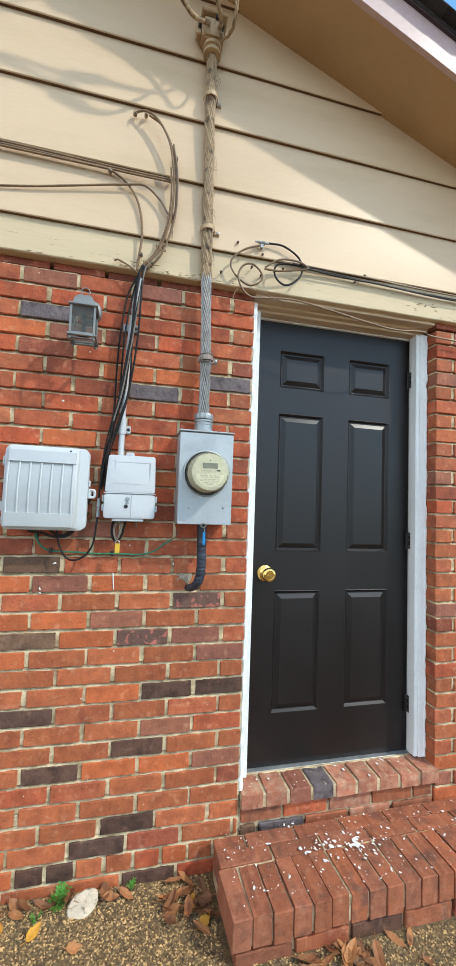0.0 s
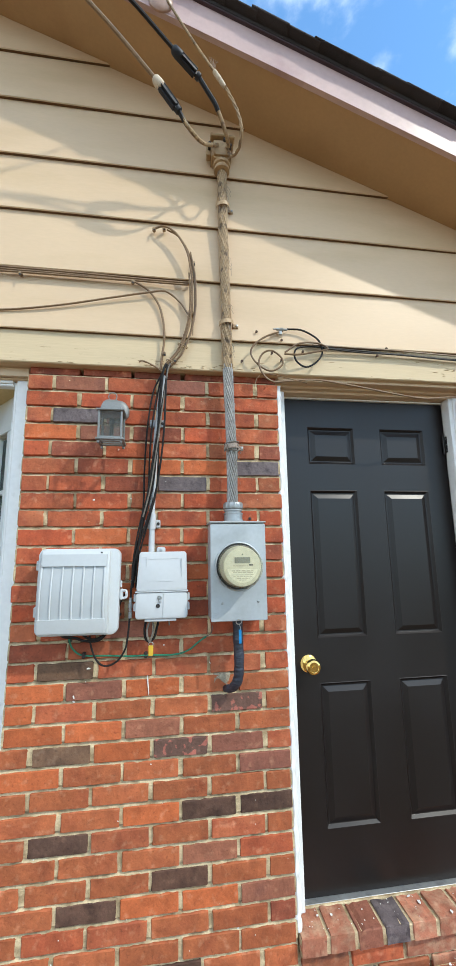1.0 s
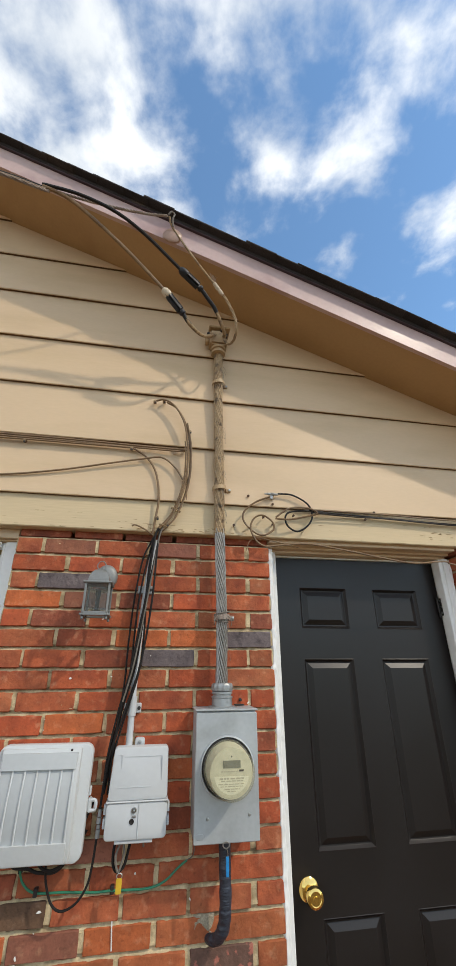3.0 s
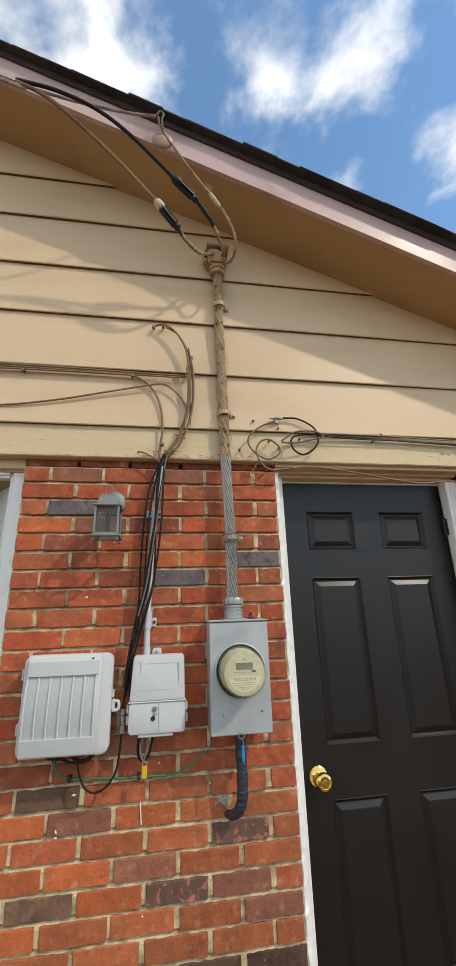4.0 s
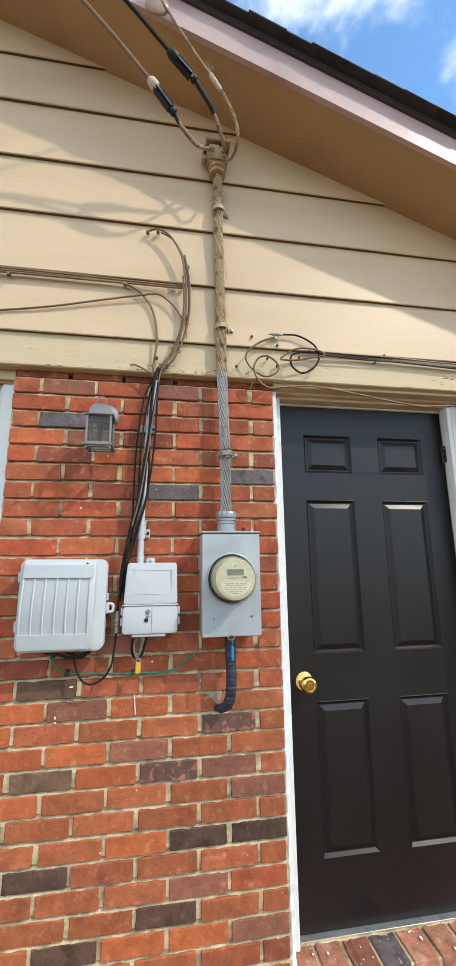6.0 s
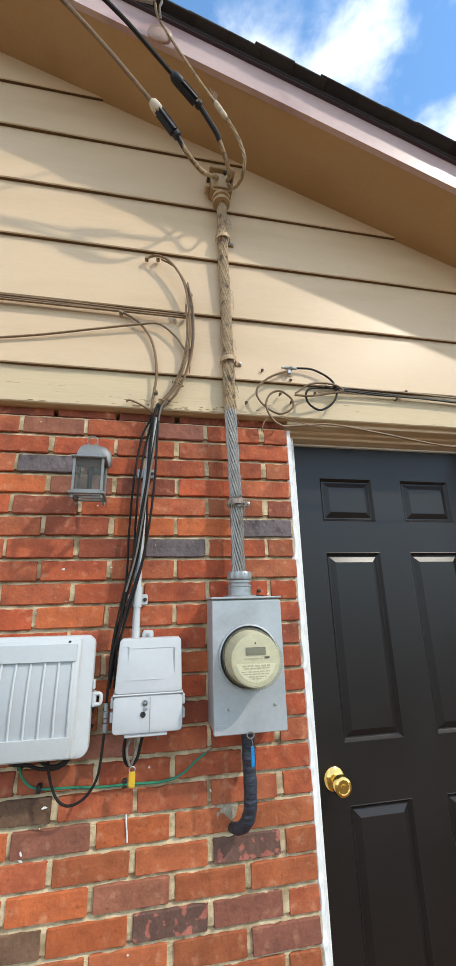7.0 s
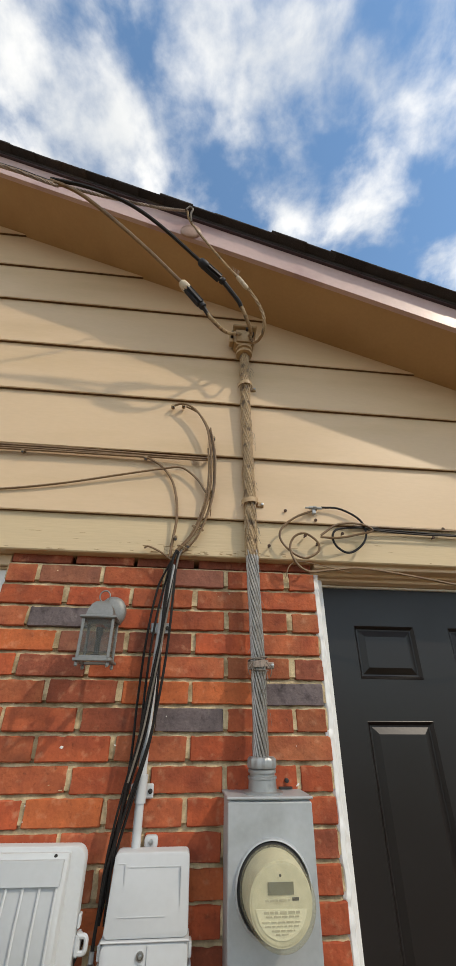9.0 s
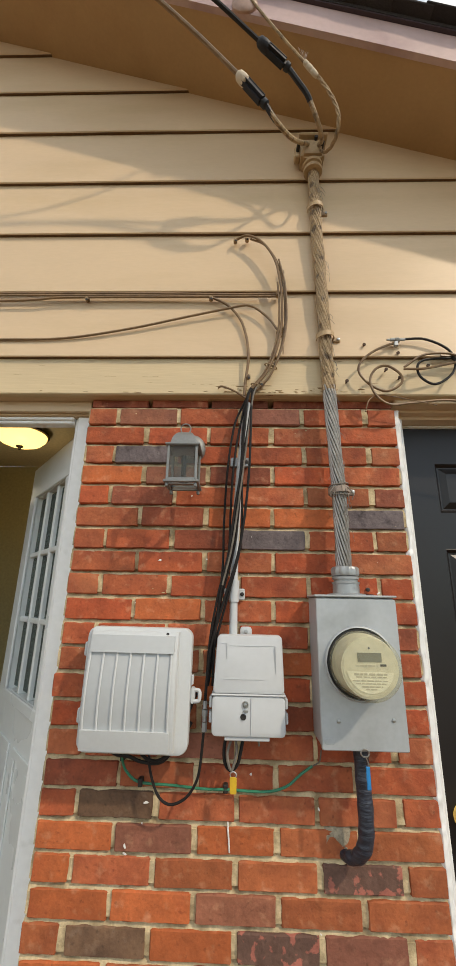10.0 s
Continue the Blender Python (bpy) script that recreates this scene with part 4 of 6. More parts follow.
tagged(part("mortar_patch", bm, PATCH), "lumpy grey mortar patch where conduit enters brick", "mortar patch")

MAST = [(-0.222, -0.060, 1.79), (-0.222, -0.054, 2.05), (-0.230, -0.051, 2.34), (-0.237, -0.053, 2.75), (-0.243, -0.056, 3.10), (-0.246, -0.064, 3.36)]
PAINT_Z = 2.372
mast_line = smooth_line(MAST, 30)


def at_z(z):
    for a, b in zip(mast_line, mast_line[1:]):
        if a.z <= z <= b.z:
            return a.lerp(b, (z - a.z) / (b.z - a.z))
    return mast_line[0] if z < mast_line[0].z else mast_line[-1]


def strand(z0, z1, k, n, rr, sr, pitch, rough=0.0):
    """One bare wire laid round the cable like the lay of a rope."""
    steps, line = int((z1 - z0) / 0.018) + 2, []
    for i in range(steps):
        z = z0 + (z1 - z0) * i / (steps - 1)
        c, a = at_z(z), 2 * math.pi * k / n - 2 * math.pi * z / pitch
        r = rr * (1 + rough * noise.noise((k * 3.1, z * 9, 0)))
        line.append(c + Vector((math.cos(a) * r, math.sin(a) * r, 0)))
    return tube(bmesh.new(), line, sr * (1 + 0.2 * rough * noise.noise((k, 7, 1))), 6)


mast = thing("service_cable", (-0.222, -0.06, 1.79), "thick twisted service cable, bare grey below and tan painted above", "service cable")
part("core", tube(bmesh.new(), [at_z(1.79 + 1.57 * i / 60) for i in range(61)], 0.0150, 14), INNER_DARK, mast)
for k in range(14):
    part("bare_strand", strand(1.79, PAINT_Z + 0.02, k, 14, 0.0182, 0.0036, 0.46, 0.16), STRAND, mast, "bare grey aluminium strand")
    part("painted_strand", strand(PAINT_Z, 3.36, k, 14, 0.0172, 0.0046, 0.46, 0.30), TAN_CABLE, mast, "strand under tan paint")
bm = bmesh.new()
random.seed(11)
for k in range(60):
    z = 1.86 + random.random() * 1.4
    c, a = at_z(z), random.uniform(-2.6, -0.4)
    d = Vector((math.cos(a), math.sin(a), 0))
    q = c + d * 0.024
    tube(bm, [q, q + d * 0.008 + Vector((0, 0, -0.012)), q + d * random.uniform(0.008, 0.02) + Vector((0, 0, -random.uniform(0.02, 0.05)))], 0.0006, 4)
part("frayed_wires", bm, WEATHERED, mast, kind="stuff")


def strap(z, mat, label, tail):
    c = at_z(z)
    s = thing("cable_strap", (c.x, -0.03, z), label, "cable strap", "straps on the service cable")
    rim = [Vector((c.x + 0.029 * math.cos(a), c.y + 0.029 * math.sin(a), z + 0.003 * math.cos(a))) for a in [math.pi * (0.05 - 1.1 * k / 18) for k in range(19)]]
    bm = bmesh.new()
    a = [[bm.verts.new(p + Vector((0, 0, h))) for p in rim] for h in (-0.009, 0.009)]
    b = [[bm.verts.new(Vector((c.x, c.y, 0)) + (p - Vector((c.x, c.y, 0))) * Vector((1, 1, 1)) + Vector(((p.x - c.x) * 0.08, (p.y - c.y) * 0.08, h))) for p in rim] for h in (-0.009, 0.009)]
    for i in range(len(rim) - 1):
        for q in ((a[0][i], a[0][i + 1], a[1][i + 1], a[1][i]), (b[0][i], b[0][i + 1], b[1][i + 1], b[1][i]), (a[0][i], a[0][i + 1], b[0][i + 1], b[0][i]), (a[1][i], a[1][i + 1], b[1][i + 1], b[1][i])):
            bm.faces.new(q)
    part("band", bm, mat, s)
    part("ear", boxes((c.x + 0.028, c.x + 0.028 + tail, -0.043, -0.030, z - 0.010, z + 0.009), bevel=0.002), mat, s)
    part("screw", lathe(bmesh.new(), [(0.005, 0), (0.005, 0.003), (0, 0.005)], 10, Matrix.Translation((c.x + 0.022 + tail, -0.043, z)) @ FRONT), STEEL, s)
    return s


strap(3.155, HEAD_TAN, "tan painted cable strap with screw", 0.022)
strap(2.580, HEAD_TAN, "tan painted cable strap with screw", 0.026)
s3 = strap(2.030, NEUTRAL, "grey metal cable strap on brick", 0.024)
c3 = at_z(2.03)
for k, (dz, lean) in enumerate(((0.016, 0.25), (-0.014, -0.2), (0.004, 0.5))):
    ring = [c3 + Vector((0.029 * math.cos(a), 0.029 * math.sin(a), dz + lean * 0.02 * math.cos(a + k))) for a in [2 * math.pi * j / 24 for j in range(25)]]
    part("tie_wire", tube(bmesh.new(), ring, 0.0022, 6, False), WEATHERED, s3, "grey tie wire wound round the cable")
for k, (x, z) in enumerate(((0.034, -0.035), (-0.026, -0.075), (0.020, -0.060), (-0.034, -0.030))):
    part("loose_strand", wire([c3 + Vector((0.6 * x, -0.026, 0.005)), c3 + Vector((x, -0.034, z * 0.5)), c3 + Vector((x * 0.9, -0.030, z))], 0.0013, 5), WEATHERED, s3, "frayed end of tie wire")

head = thing("weatherhead", (-0.25, -0.07, 3.36), "tan painted clamp-on weatherhead at cable top", "weatherhead")
part("collar", lathe(bmesh.new(), [(0.024, -0.03), (0.036, -0.028), (0.037, -0.016), (0.030, -0.013), (0.030, -0.005), (0.038, -0.002), (0.038, 0.012), (0.032, 0.016)], 28, Matrix.Translation((-0.247, -0.067, 3.362))), HEAD_TAN, head)
bm = bmesh.new()
box(bm, -0.296, -0.204, -0.105, -0.030, 3.376, 3.47, bevel=0.010, seg=2)
part("body", bm, HEAD_TAN, head)
part("cap", boxes((-0.302, -0.190, -0.118, -0.022, 3.474, 3.486), bevel=0.004), HEAD_TAN, head)
part("clamp_ear", boxes((-0.318, -0.297, -0.086, -0.050, 3.40, 3.452), bevel=0.004), HEAD_TAN, head)
for x, z in ((-0.306, 3.427), (-0.236, 3.460), (-0.212, 3.43)):
    part("bolt", cyl(bmesh.new(), (x, -0.084, z), (0, -1, 0), 0.007, 0.034, 8), DARK_METAL, head)

# ---- overhead wires ----
def splice(name, a, b, r, tail, collar):
    a, b = Vector(a), Vector(b)
    s = thing(name, a, "black ridged splice cover on the overhead wire", "wire splice", "splices on the overhead wires")
    d = b - a
    m = Matrix.Translation(a) @ d.to_track_quat("Z", "X").to_matrix().to_4x4()
    L = d.length
    bm = bmesh.new()
    box(bm, -r, r, -r * 0.8, r * 0.8, 0.012, L - 0.012, bevel=r * 0.45, seg=2, m=m)
    part("shell", bm, SPLICE, s)
    bm = bmesh.new()
    for k in (-0.45, 0.45):
        box(bm, r * k - 0.002, r * k + 0.002, -r * 0.92, r * 0.92, 0.02, L - 0.02, bevel=0.001, m=m)
    part("rib", bm, SPLICE, s)
    part("collar", lathe(bmesh.new(), [(r * 0.6, -0.010), (r * 0.95, -0.002), (r * 1.08, 0.014), (r * 1.06, 0.030), (r * 0.8, 0.036)], 14, m), collar, s)
    part("sleeve", wire([b] + [Vector(p) for p in tail], 0.0098, 8, 6), SPLICE, s)
    part("collar", lathe(bmesh.new(), [(r * 0.85, L - 0.014), (r * 0.85, L), (r * 0.55, L + 0.004)], 14, m), SPLICE, s)


splice("wire_splice", (-0.538, -0.312, 3.457), (-0.446, -0.280, 3.362), 0.0185, [(-0.428, -0.266, 3.343), (-0.409, -0.252, 3.328)], FRAY)
splice("wire_splice", (-0.467, -0.349, 3.562), (-0.366, -0.302, 3.512), 0.0185, [(-0.335, -0.284, 3.484), (-0.300, -0.262, 3.455), (-0.283, -0.246, 3.436)], SPLICE)
TAIL = [(-14.0, -6.0, 5.4), (-6.0, -2.6, 3.75), (-2.2, -0.90, 3.58), (-1.19, -0.53, 3.735)]
for name, pts, r, mat, lab in (
        ("overhead_wire", TAIL + [(-1.084, -0.495, 3.769), (-0.975, -0.472, 3.745), (-0.842, -0.422, 3.680), (-0.690, -0.366, 3.580), (-0.538, -0.312, 3.457)], 0.0080, CABLE_TAN, "weathered overhead wire running to the splice"),
        ("overhead_wire", shifted(TAIL, 0, 0.004, 0.014) + [(-1.084, -0.497, 3.781), (-0.941, -0.487, 3.772), (-0.790, -0.462, 3.740), (-0.649, -0.418, 3.680), (-0.467, -0.349, 3.562)], 0.0080, BLACK_CABLE, "black overhead wire running to the splice"),
        ("overhead_lead", [(-0.446, -0.280, 3.362), (-0.405, -0.250, 3.325), (-0.350, -0.200, 3.325), (-0.300, -0.150, 3.375), (-0.270, -0.110, 3.430)], 0.0085, TAN_CABLE, "tan painted lead into the weatherhead"),
        ("overhead_lead", [(-0.366, -0.302, 3.512), (-0.300, -0.262, 3.455), (-0.250, -0.205, 3.395), (-0.226, -0.150, 3.390), (-0.226, -0.110, 3.425)], 0.0085, TAN_CABLE, "tan painted lead into the weatherhead")):
    tagged(part(name, wire(pts, r, 8, 8), mat), lab, "overhead wire")
bm = bmesh.new()
base = smooth_line(shifted(TAIL, 0, -0.004, -0.010) + [(-1.045, -0.480, 3.775), (-0.855, -0.445, 3.795), (-0.665, -0.405, 3.845), (-0.555, -0.380, 3.895)], 50)
for ph in (0, 2.1, 4.2):
    tube(bm, [p + Vector((0, math.cos(i * 0.55 + ph), math.sin(i * 0.55 + ph))) * 0.0038 for i, p in enumerate(base)], 0.0032, 5)
tagged(part("neutral_wire", bm, NEUTRAL), "twisted bare neutral wire held at the eave", "overhead wire")
lead = thing("neutral_lead", (-0.523, -0.352, 3.852), "bare neutral wire looping into the weatherhead", "overhead wire")
part("upper_wire", wire([(-0.545, -0.378, 3.898), (-0.523, -0.352, 3.852), (-0.396, -0.305, 3.70), (-0.277, -0.263, 3.578)], 0.0052, 8, 8), TAN_CABLE, lead)
loop_line = smooth_line([(-0.277, -0.263, 3.578), (-0.236, -0.255, 3.52), (-0.198, -0.245, 3.44), (-0.182, -0.232, 3.374), (-0.186, -0.190, 3.335), (-0.205, -0.140, 3.345), (-0.222, -0.105, 3.40)], 10)
for ph in (0.0, 2.1, 4.2):
    part("strand", tube(bmesh.new(), [p + Vector((math.cos(i * 0.42 + ph), math.sin(i * 0.42 + ph), 0)) * 0.0042 for i, p in enumerate(loop_line)], 0.0036, 6), TAN_CABLE, lead)
joint = thing("wire_connector", (-0.277, -0.263, 3.576), "crimped pale connector on the neutral wire", "wire connector")
ca, cb = Vector((-0.303, -0.272, 3.606)), Vector((-0.252, -0.258, 3.542))
CM = Matrix.Translation(ca) @ (cb - ca).to_track_quat("Z", "X").to_matrix().to_4x4()
part("sleeve", lathe(bmesh.new(), [(0.005, 0), (0.0095, 0.004), (0.0105, 0.018), (0.0085, 0.022), (0.0105, 0.026), (0.0105, 0.042), (0.0085, 0.046), (0.0105, 0.050), (0.0100, 0.066), (0.0085, 0.074), (0.005, 0.080)], 14, CM), FRAY, joint)
for k in range(5):
    part("frayed_end", wire([ca + Vector((0.002 * k - 0.004, -0.004, 0)), ca + Vector((0.006 * k - 0.014, -0.012, 0.022)), ca + Vector((0.010 * k - 0.022, -0.018 + 0.004 * k, 0.044))], 0.0009, 5), NEUTRAL, joint)
ins = thing("house_knob", (-0.523, -0.322, 3.83), "round tan insulator knob screwed to the rake board", "insulator")
IM = Matrix.Translation((-0.523, -0.322, 3.828)) @ FRONT
part("disc", lathe(bmesh.new(), [(0.048, 0.0), (0.048, 0.008), (0.044, 0.013), (0.030, 0.018), (0.014, 0.024), (0.0, 0.026)], 28, IM), KNOB, ins)
part("hook", wire([(-0.523, -0.36, 3.85), (-0.527, -0.375, 3.885), (-0.520, -0.380, 3.915), (-0.535, -0.385, 3.925), (-0.550, -0.380, 3.905)], 0.0045, 6), WEATHERED, ins)

# ---- telephone and cable boxes ----
CX0, CX1, CZ0, CZ1 = -0.937, -0.649, 1.323, 1.628
DX0, DX1, DZ0, DZ1 = CX0 + 0.013, CX1 - 0.034, CZ0 + 0.010, CZ1 - 0.010      # the raised, bowed middle of the cover


def bow(z):
    """How far the cover stands out at height z: it bulges between top and bottom."""
    return -0.081 - 0.030 * math.sin(math.pi * (0.06 + 0.80 * (DZ1 - z) / (DZ1 - DZ0)))


def bowed(bm, x0, x1, z0, z1, lift, back, edge=0.004, n=16):
    """A plate that follows the bow of the cover, rounded along its two sides."""
    cols = []
    for i in range(n + 1):
        z = z0 + (z1 - z0) * i / n
        y = bow(z) - lift
        k = back if back is not None else bow(z) + 0.002
        cols.append([bm.verts.new((x, yy, z)) for x, yy in ((x0, k), (x0, y + edge), (x0 + edge * 0.4, y + edge * 0.3), (x0 + edge * 1.4, y), (x1 - edge * 1.4, y), (x1 - edge * 0.4, y + edge * 0.3), (x1, y + edge), (x1, k))])
    for a, b in zip(cols, cols[1:]):
        for j in range(8):
            bm.faces.new((a[j], a[(j + 1) % 8], b[(j + 1) % 8], b[j]))
    bm.faces.new(cols[0]); bm.faces.new(cols[-1][::-1])
    bmesh.ops.recalc_face_normals(bm, faces=bm.faces)
    return bm


cab = thing("utility_cabinet", ((CX0 + CX1) / 2, 0, CZ0), "white ribbed plastic cable utility cabinet on brick", "utility cabinet")
part("base", rrect(bmesh.new(), CX0 + 0.016, CX1 - 0.014, CZ0 + 0.016, CZ1 - 0.014, -0.052, 0.004, 0.018, 0.002), WHITE_PLASTIC, cab)
cover = part("cover", rrect(bmesh.new(), CX0, CX1, CZ0, CZ1, -0.074, -0.044, 0.026, 0.005, 7, 2), WHITE_PLASTIC, cab, "white cover with a rounded rim")
part("bowed_front", bowed(bmesh.new(), DX0, DX1, DZ0, DZ1, 0.0, -0.0735, 0.007), WHITE_PLASTIC, cover, "bowed white front of the cover")
part("ribbed_panel", bowed(bmesh.new(), DX0 + 0.008, DX1 - 0.014, DZ0 + 0.050, DZ1 - 0.048, 0.0008, None, 0.0006), PANEL_PLASTIC, cover, "matt panel between the ribs, greyed to look shaded")
part("label_band", bowed(bmesh.new(), DX0 + 0.008, DX1 - 0.010, DZ1 - 0.052, DZ1 - 0.010, 0.0090, None, 0.0015, 6), PANEL_PLASTIC, cover)
part("lower_band", bowed(bmesh.new(), DX0 + 0.006, DX1 - 0.010, DZ0 + 0.004, DZ0 + 0.052, 0.0110, None, 0.002, 6), WHITE_PLASTIC, cover)
for k in range(7):
    x = DX0 + 0.010 + k * (DX1 - DX0 - 0.026) / 6
    part("rib", tube(bmesh.new(), [Vector((x, bow(z) - 0.0030, z)) for z in [DZ0 + 0.050 + (DZ1 - DZ0 - 0.100) * i / 12 for i in range(13)]], 0.0030, 6), WHITE_PLASTIC, cover)
part("cover_screw", lathe(bmesh.new(), [(0.004, 0), (0.004, 0.0015), (0, 0.002)], 10, Matrix.Translation((CX1 - 0.066, bow(DZ1) - 0.0002, DZ1 - 0.005)) @ FRONT), DARK_METAL, cover, "small dark screw")
latch = bmesh.new()
box(latch, CX1 + 0.0005, CX1 + 0.012, -0.072, -0.046, 1.443, 1.481, bevel=0.003, seg=2)
loop = [Vector((CX1 + 0.014 + 0.011 * math.copysign(abs(math.cos(a)) ** 0.6, math.cos(a)), -0.066, 1.462 + 0.0135 * math.copysign(abs(math.sin(a)) ** 0.6, math.sin(a)))) for a in [2 * math.pi * k / 24 for k in range(25)]]
tube(latch, loop, 0.0052, 8, False)
part("latch", latch, WHITE_PLASTIC, cab, "white plastic hasp latch")
part("latch_tab", boxes((CX1 + 0.0005, CX1 + 0.007, -0.070, -0.05, 1.487, 1.511), bevel=0.002), WHITE_PLASTIC, cab)
for z in (1.405, 1.568):
    part("hinge", boxes((CX0 - 0.009, CX0 - 0.0005, -0.064, -0.040, z - 0.018, z + 0.018), bevel=0.003), WHITE_PLASTIC, cab)

cab.rotation_euler[1] = radians(0.4)      # it hangs a little askew
NX0, NX1, NZ0, NZ1 = -0.588, -0.401, 1.372, 1.613
nid = thing("telephone_box", ((NX0 + NX1) / 2, 0, NZ0), "pale grey plastic telephone interface box on brick", "utility box")
part("back", rrect(bmesh.new(), NX0 + 0.008, NX1 - 0.008, NZ0 + 0.010, NZ1 - 0.006, -0.050, 0.004, 0.010, 0.002), GREY_PLASTIC, nid)
cover_bm = rrect(bmesh.new(), NX0, NX1, 1.470, NZ1, -0.082, -0.030, 0.010, 0.005, 5, 2)
for v in cover_bm.verts:      # it narrows towards the top and leans back
    k = (v.co.z - 1.470) / (NZ1 - 1.470)
    v.co.x += (0.009 if v.co.x < -0.5 else -0.003) * k
    v.co.y += 0.010 * k if v.co.y < -0.06 else 0.0
upper = part("upper_cover", cover_bm, GREY_PLASTIC, nid)
part("lip", boxes((NX0 - 0.003, NX1 + 0.003, -0.088, -0.030, 1.4660, 1.4698), bevel=0.0015), GREY_PLASTIC, nid)
lower = part("lower_cover", rrect(bmesh.new(), NX0 - 0.001, NX1 + 0.001, NZ0, 1.4655, -0.085, -0.030, 0.012, 0.004, 5, 2), GREY_PLASTIC, nid)
part("seam", boxes((-0.4895, -0.4865, -0.0875, -0.085, NZ0 + 0.004, 1.462), bevel=0.001), GREY_PLASTIC, lower)
part("bottom_lip", boxes((NX0 + 0.032, NX1 - 0.040, -0.080, -0.02, NZ0 - 0.010, NZ0 - 0.0005), bevel=0.002), GREY_PLASTIC, nid)
for e in ((-0.545, -0.422, 1.586, 1.5872), (-0.4232, -0.422, 1.520, 1.586), (-0.560, -0.455, 1.504, 1.5052), (-0.572, -0.552, 1.592, 1.5932), (-0.5535, -0.552, 1.555, 1.592)):
    part("embossed_line", boxes((e[0], e[1], -0.0832 + 0.07 * (e[2] - 1.470), -0.080 + 0.07 * (e[3] - 1.470), e[2], e[3])), GREY_PLASTIC, upper)
tab = rrect(bmesh.new(), -0.518, -0.484, 1.606, 1.632, -0.014, 0.002, 0.009, 0.002)
part("mounting_tab", tab, GREY_PLASTIC, nid)
part("screw", lathe(bmesh.new(), [(0.006, 0), (0.006, 0.003), (0, 0.004)], 12, Matrix.Translation((-0.501, -0.014, 1.619)) @ FRONT), STEEL, nid)
part("lock_screw", lathe(lathe(bmesh.new(), [(0.0085, 0), (0.0085, 0.003), (0.006, 0.003), (0.005, 0.001), (0, 0.001)], 16, Matrix.Translation((-0.503, -0.0851, 1.446)) @ FRONT), [(0.004, 0), (0.004, 0.006), (0, 0.007)], 6, Matrix.Translation((-0.503, -0.0851, 1.446)) @ FRONT), STEEL, lower, "small steel lock screw")
part("lock_hole", lathe(bmesh.new(), [(0.0075, 0), (0.0075, 0.002), (0.005, 0.0022), (0.004, 0.0005), (0, 0.0005)], 16, Matrix.Translation((-0.508, -0.0851, 1.418)) @ FRONT), DARK_METAL, lower)
part("lock_tab", boxes((-0.508, -0.496, -0.0885, -0.085, 1.428, 1.434), bevel=0.001), STEEL, lower)
for x0, x1 in ((NX0 - 0.009, NX0 - 0.0015), (NX1 + 0.0015, NX1 + 0.009)):
    for z in (1.447, 1.412):
        part("clip", boxes((x0, x1, -0.070, -0.040, z - 0.013, z + 0.013), bevel=0.002), GREY_PLASTIC, nid)

# ---- grey conduit behind the cables ----
cond = thing("grey_conduit", (-0.538, -0.03, 1.60), "thin grey plastic conduit strapped to brick", "conduit")
part("pipe", wire([(-0.500, -0.034, 2.335), (-0.512, -0.032, 2.22), (-0.524, -0.030, 2.08), (-0.533, -0.030, 1.92), (-0.537, -0.030, 1.78), (-0.537, -0.030, 1.60)], 0.0115, 14), GREY_PLASTIC, cond)
part("coupling", wire([(-0.5355, -0.030, 1.76), (-0.537, -0.030, 1.70)], 0.0145, 14, 2), GREY_PLASTIC, cond)
for x, z in ((-0.535, 1.722), (-0.524, 2.135)):
    part("strap", boxes((x - 0.030, x + 0.030, -0.014, -0.001, z - 0.016, z + 0.016), bevel=0.003), GALV if z > 2 else GREY_PLASTIC, cond)
    part("screw", lathe(bmesh.new(), [(0.006, 0), (0.006, 0.003), (0, 0.005)], 10, Matrix.Translation((x + 0.022, -0.014, z)) @ FRONT), DARK_METAL, cond)

# ---- cables on the siding and the brick ----
HOOK = [(-0.549, -0.045, 3.021), (-0.503, -0.063, 3.022), (-0.450, -0.073, 2.981), (-0.406, -0.078, 2.896), (-0.387, -0.076, 2.797), (-0.382, -0.072, 2.717), (-0.384, -0.068, 2.627), (-0.401, -0.062, 2.534), (-0.436, -0.054, 2.443), (-0.486, -0.048, 2.381)]
DROP = [(-0.498, -0.048, 2.345), (-0.514, -0.048, 2.227), (-0.524, -0.050, 2.101), (-0.532, -0.050, 1.963), (-0.541, -0.050, 1.851), (-0.563, -0.046, 1.745), (-0.583, -0.040, 1.645), (-0.596, -0.035, 1.565), (-0.604, -0.030, 1.48)]


def cable(name, pts, r, mat, label, n=7, per=7):
    return tagged(part(name, wire(pts, r, n, per), mat), label, "cable")


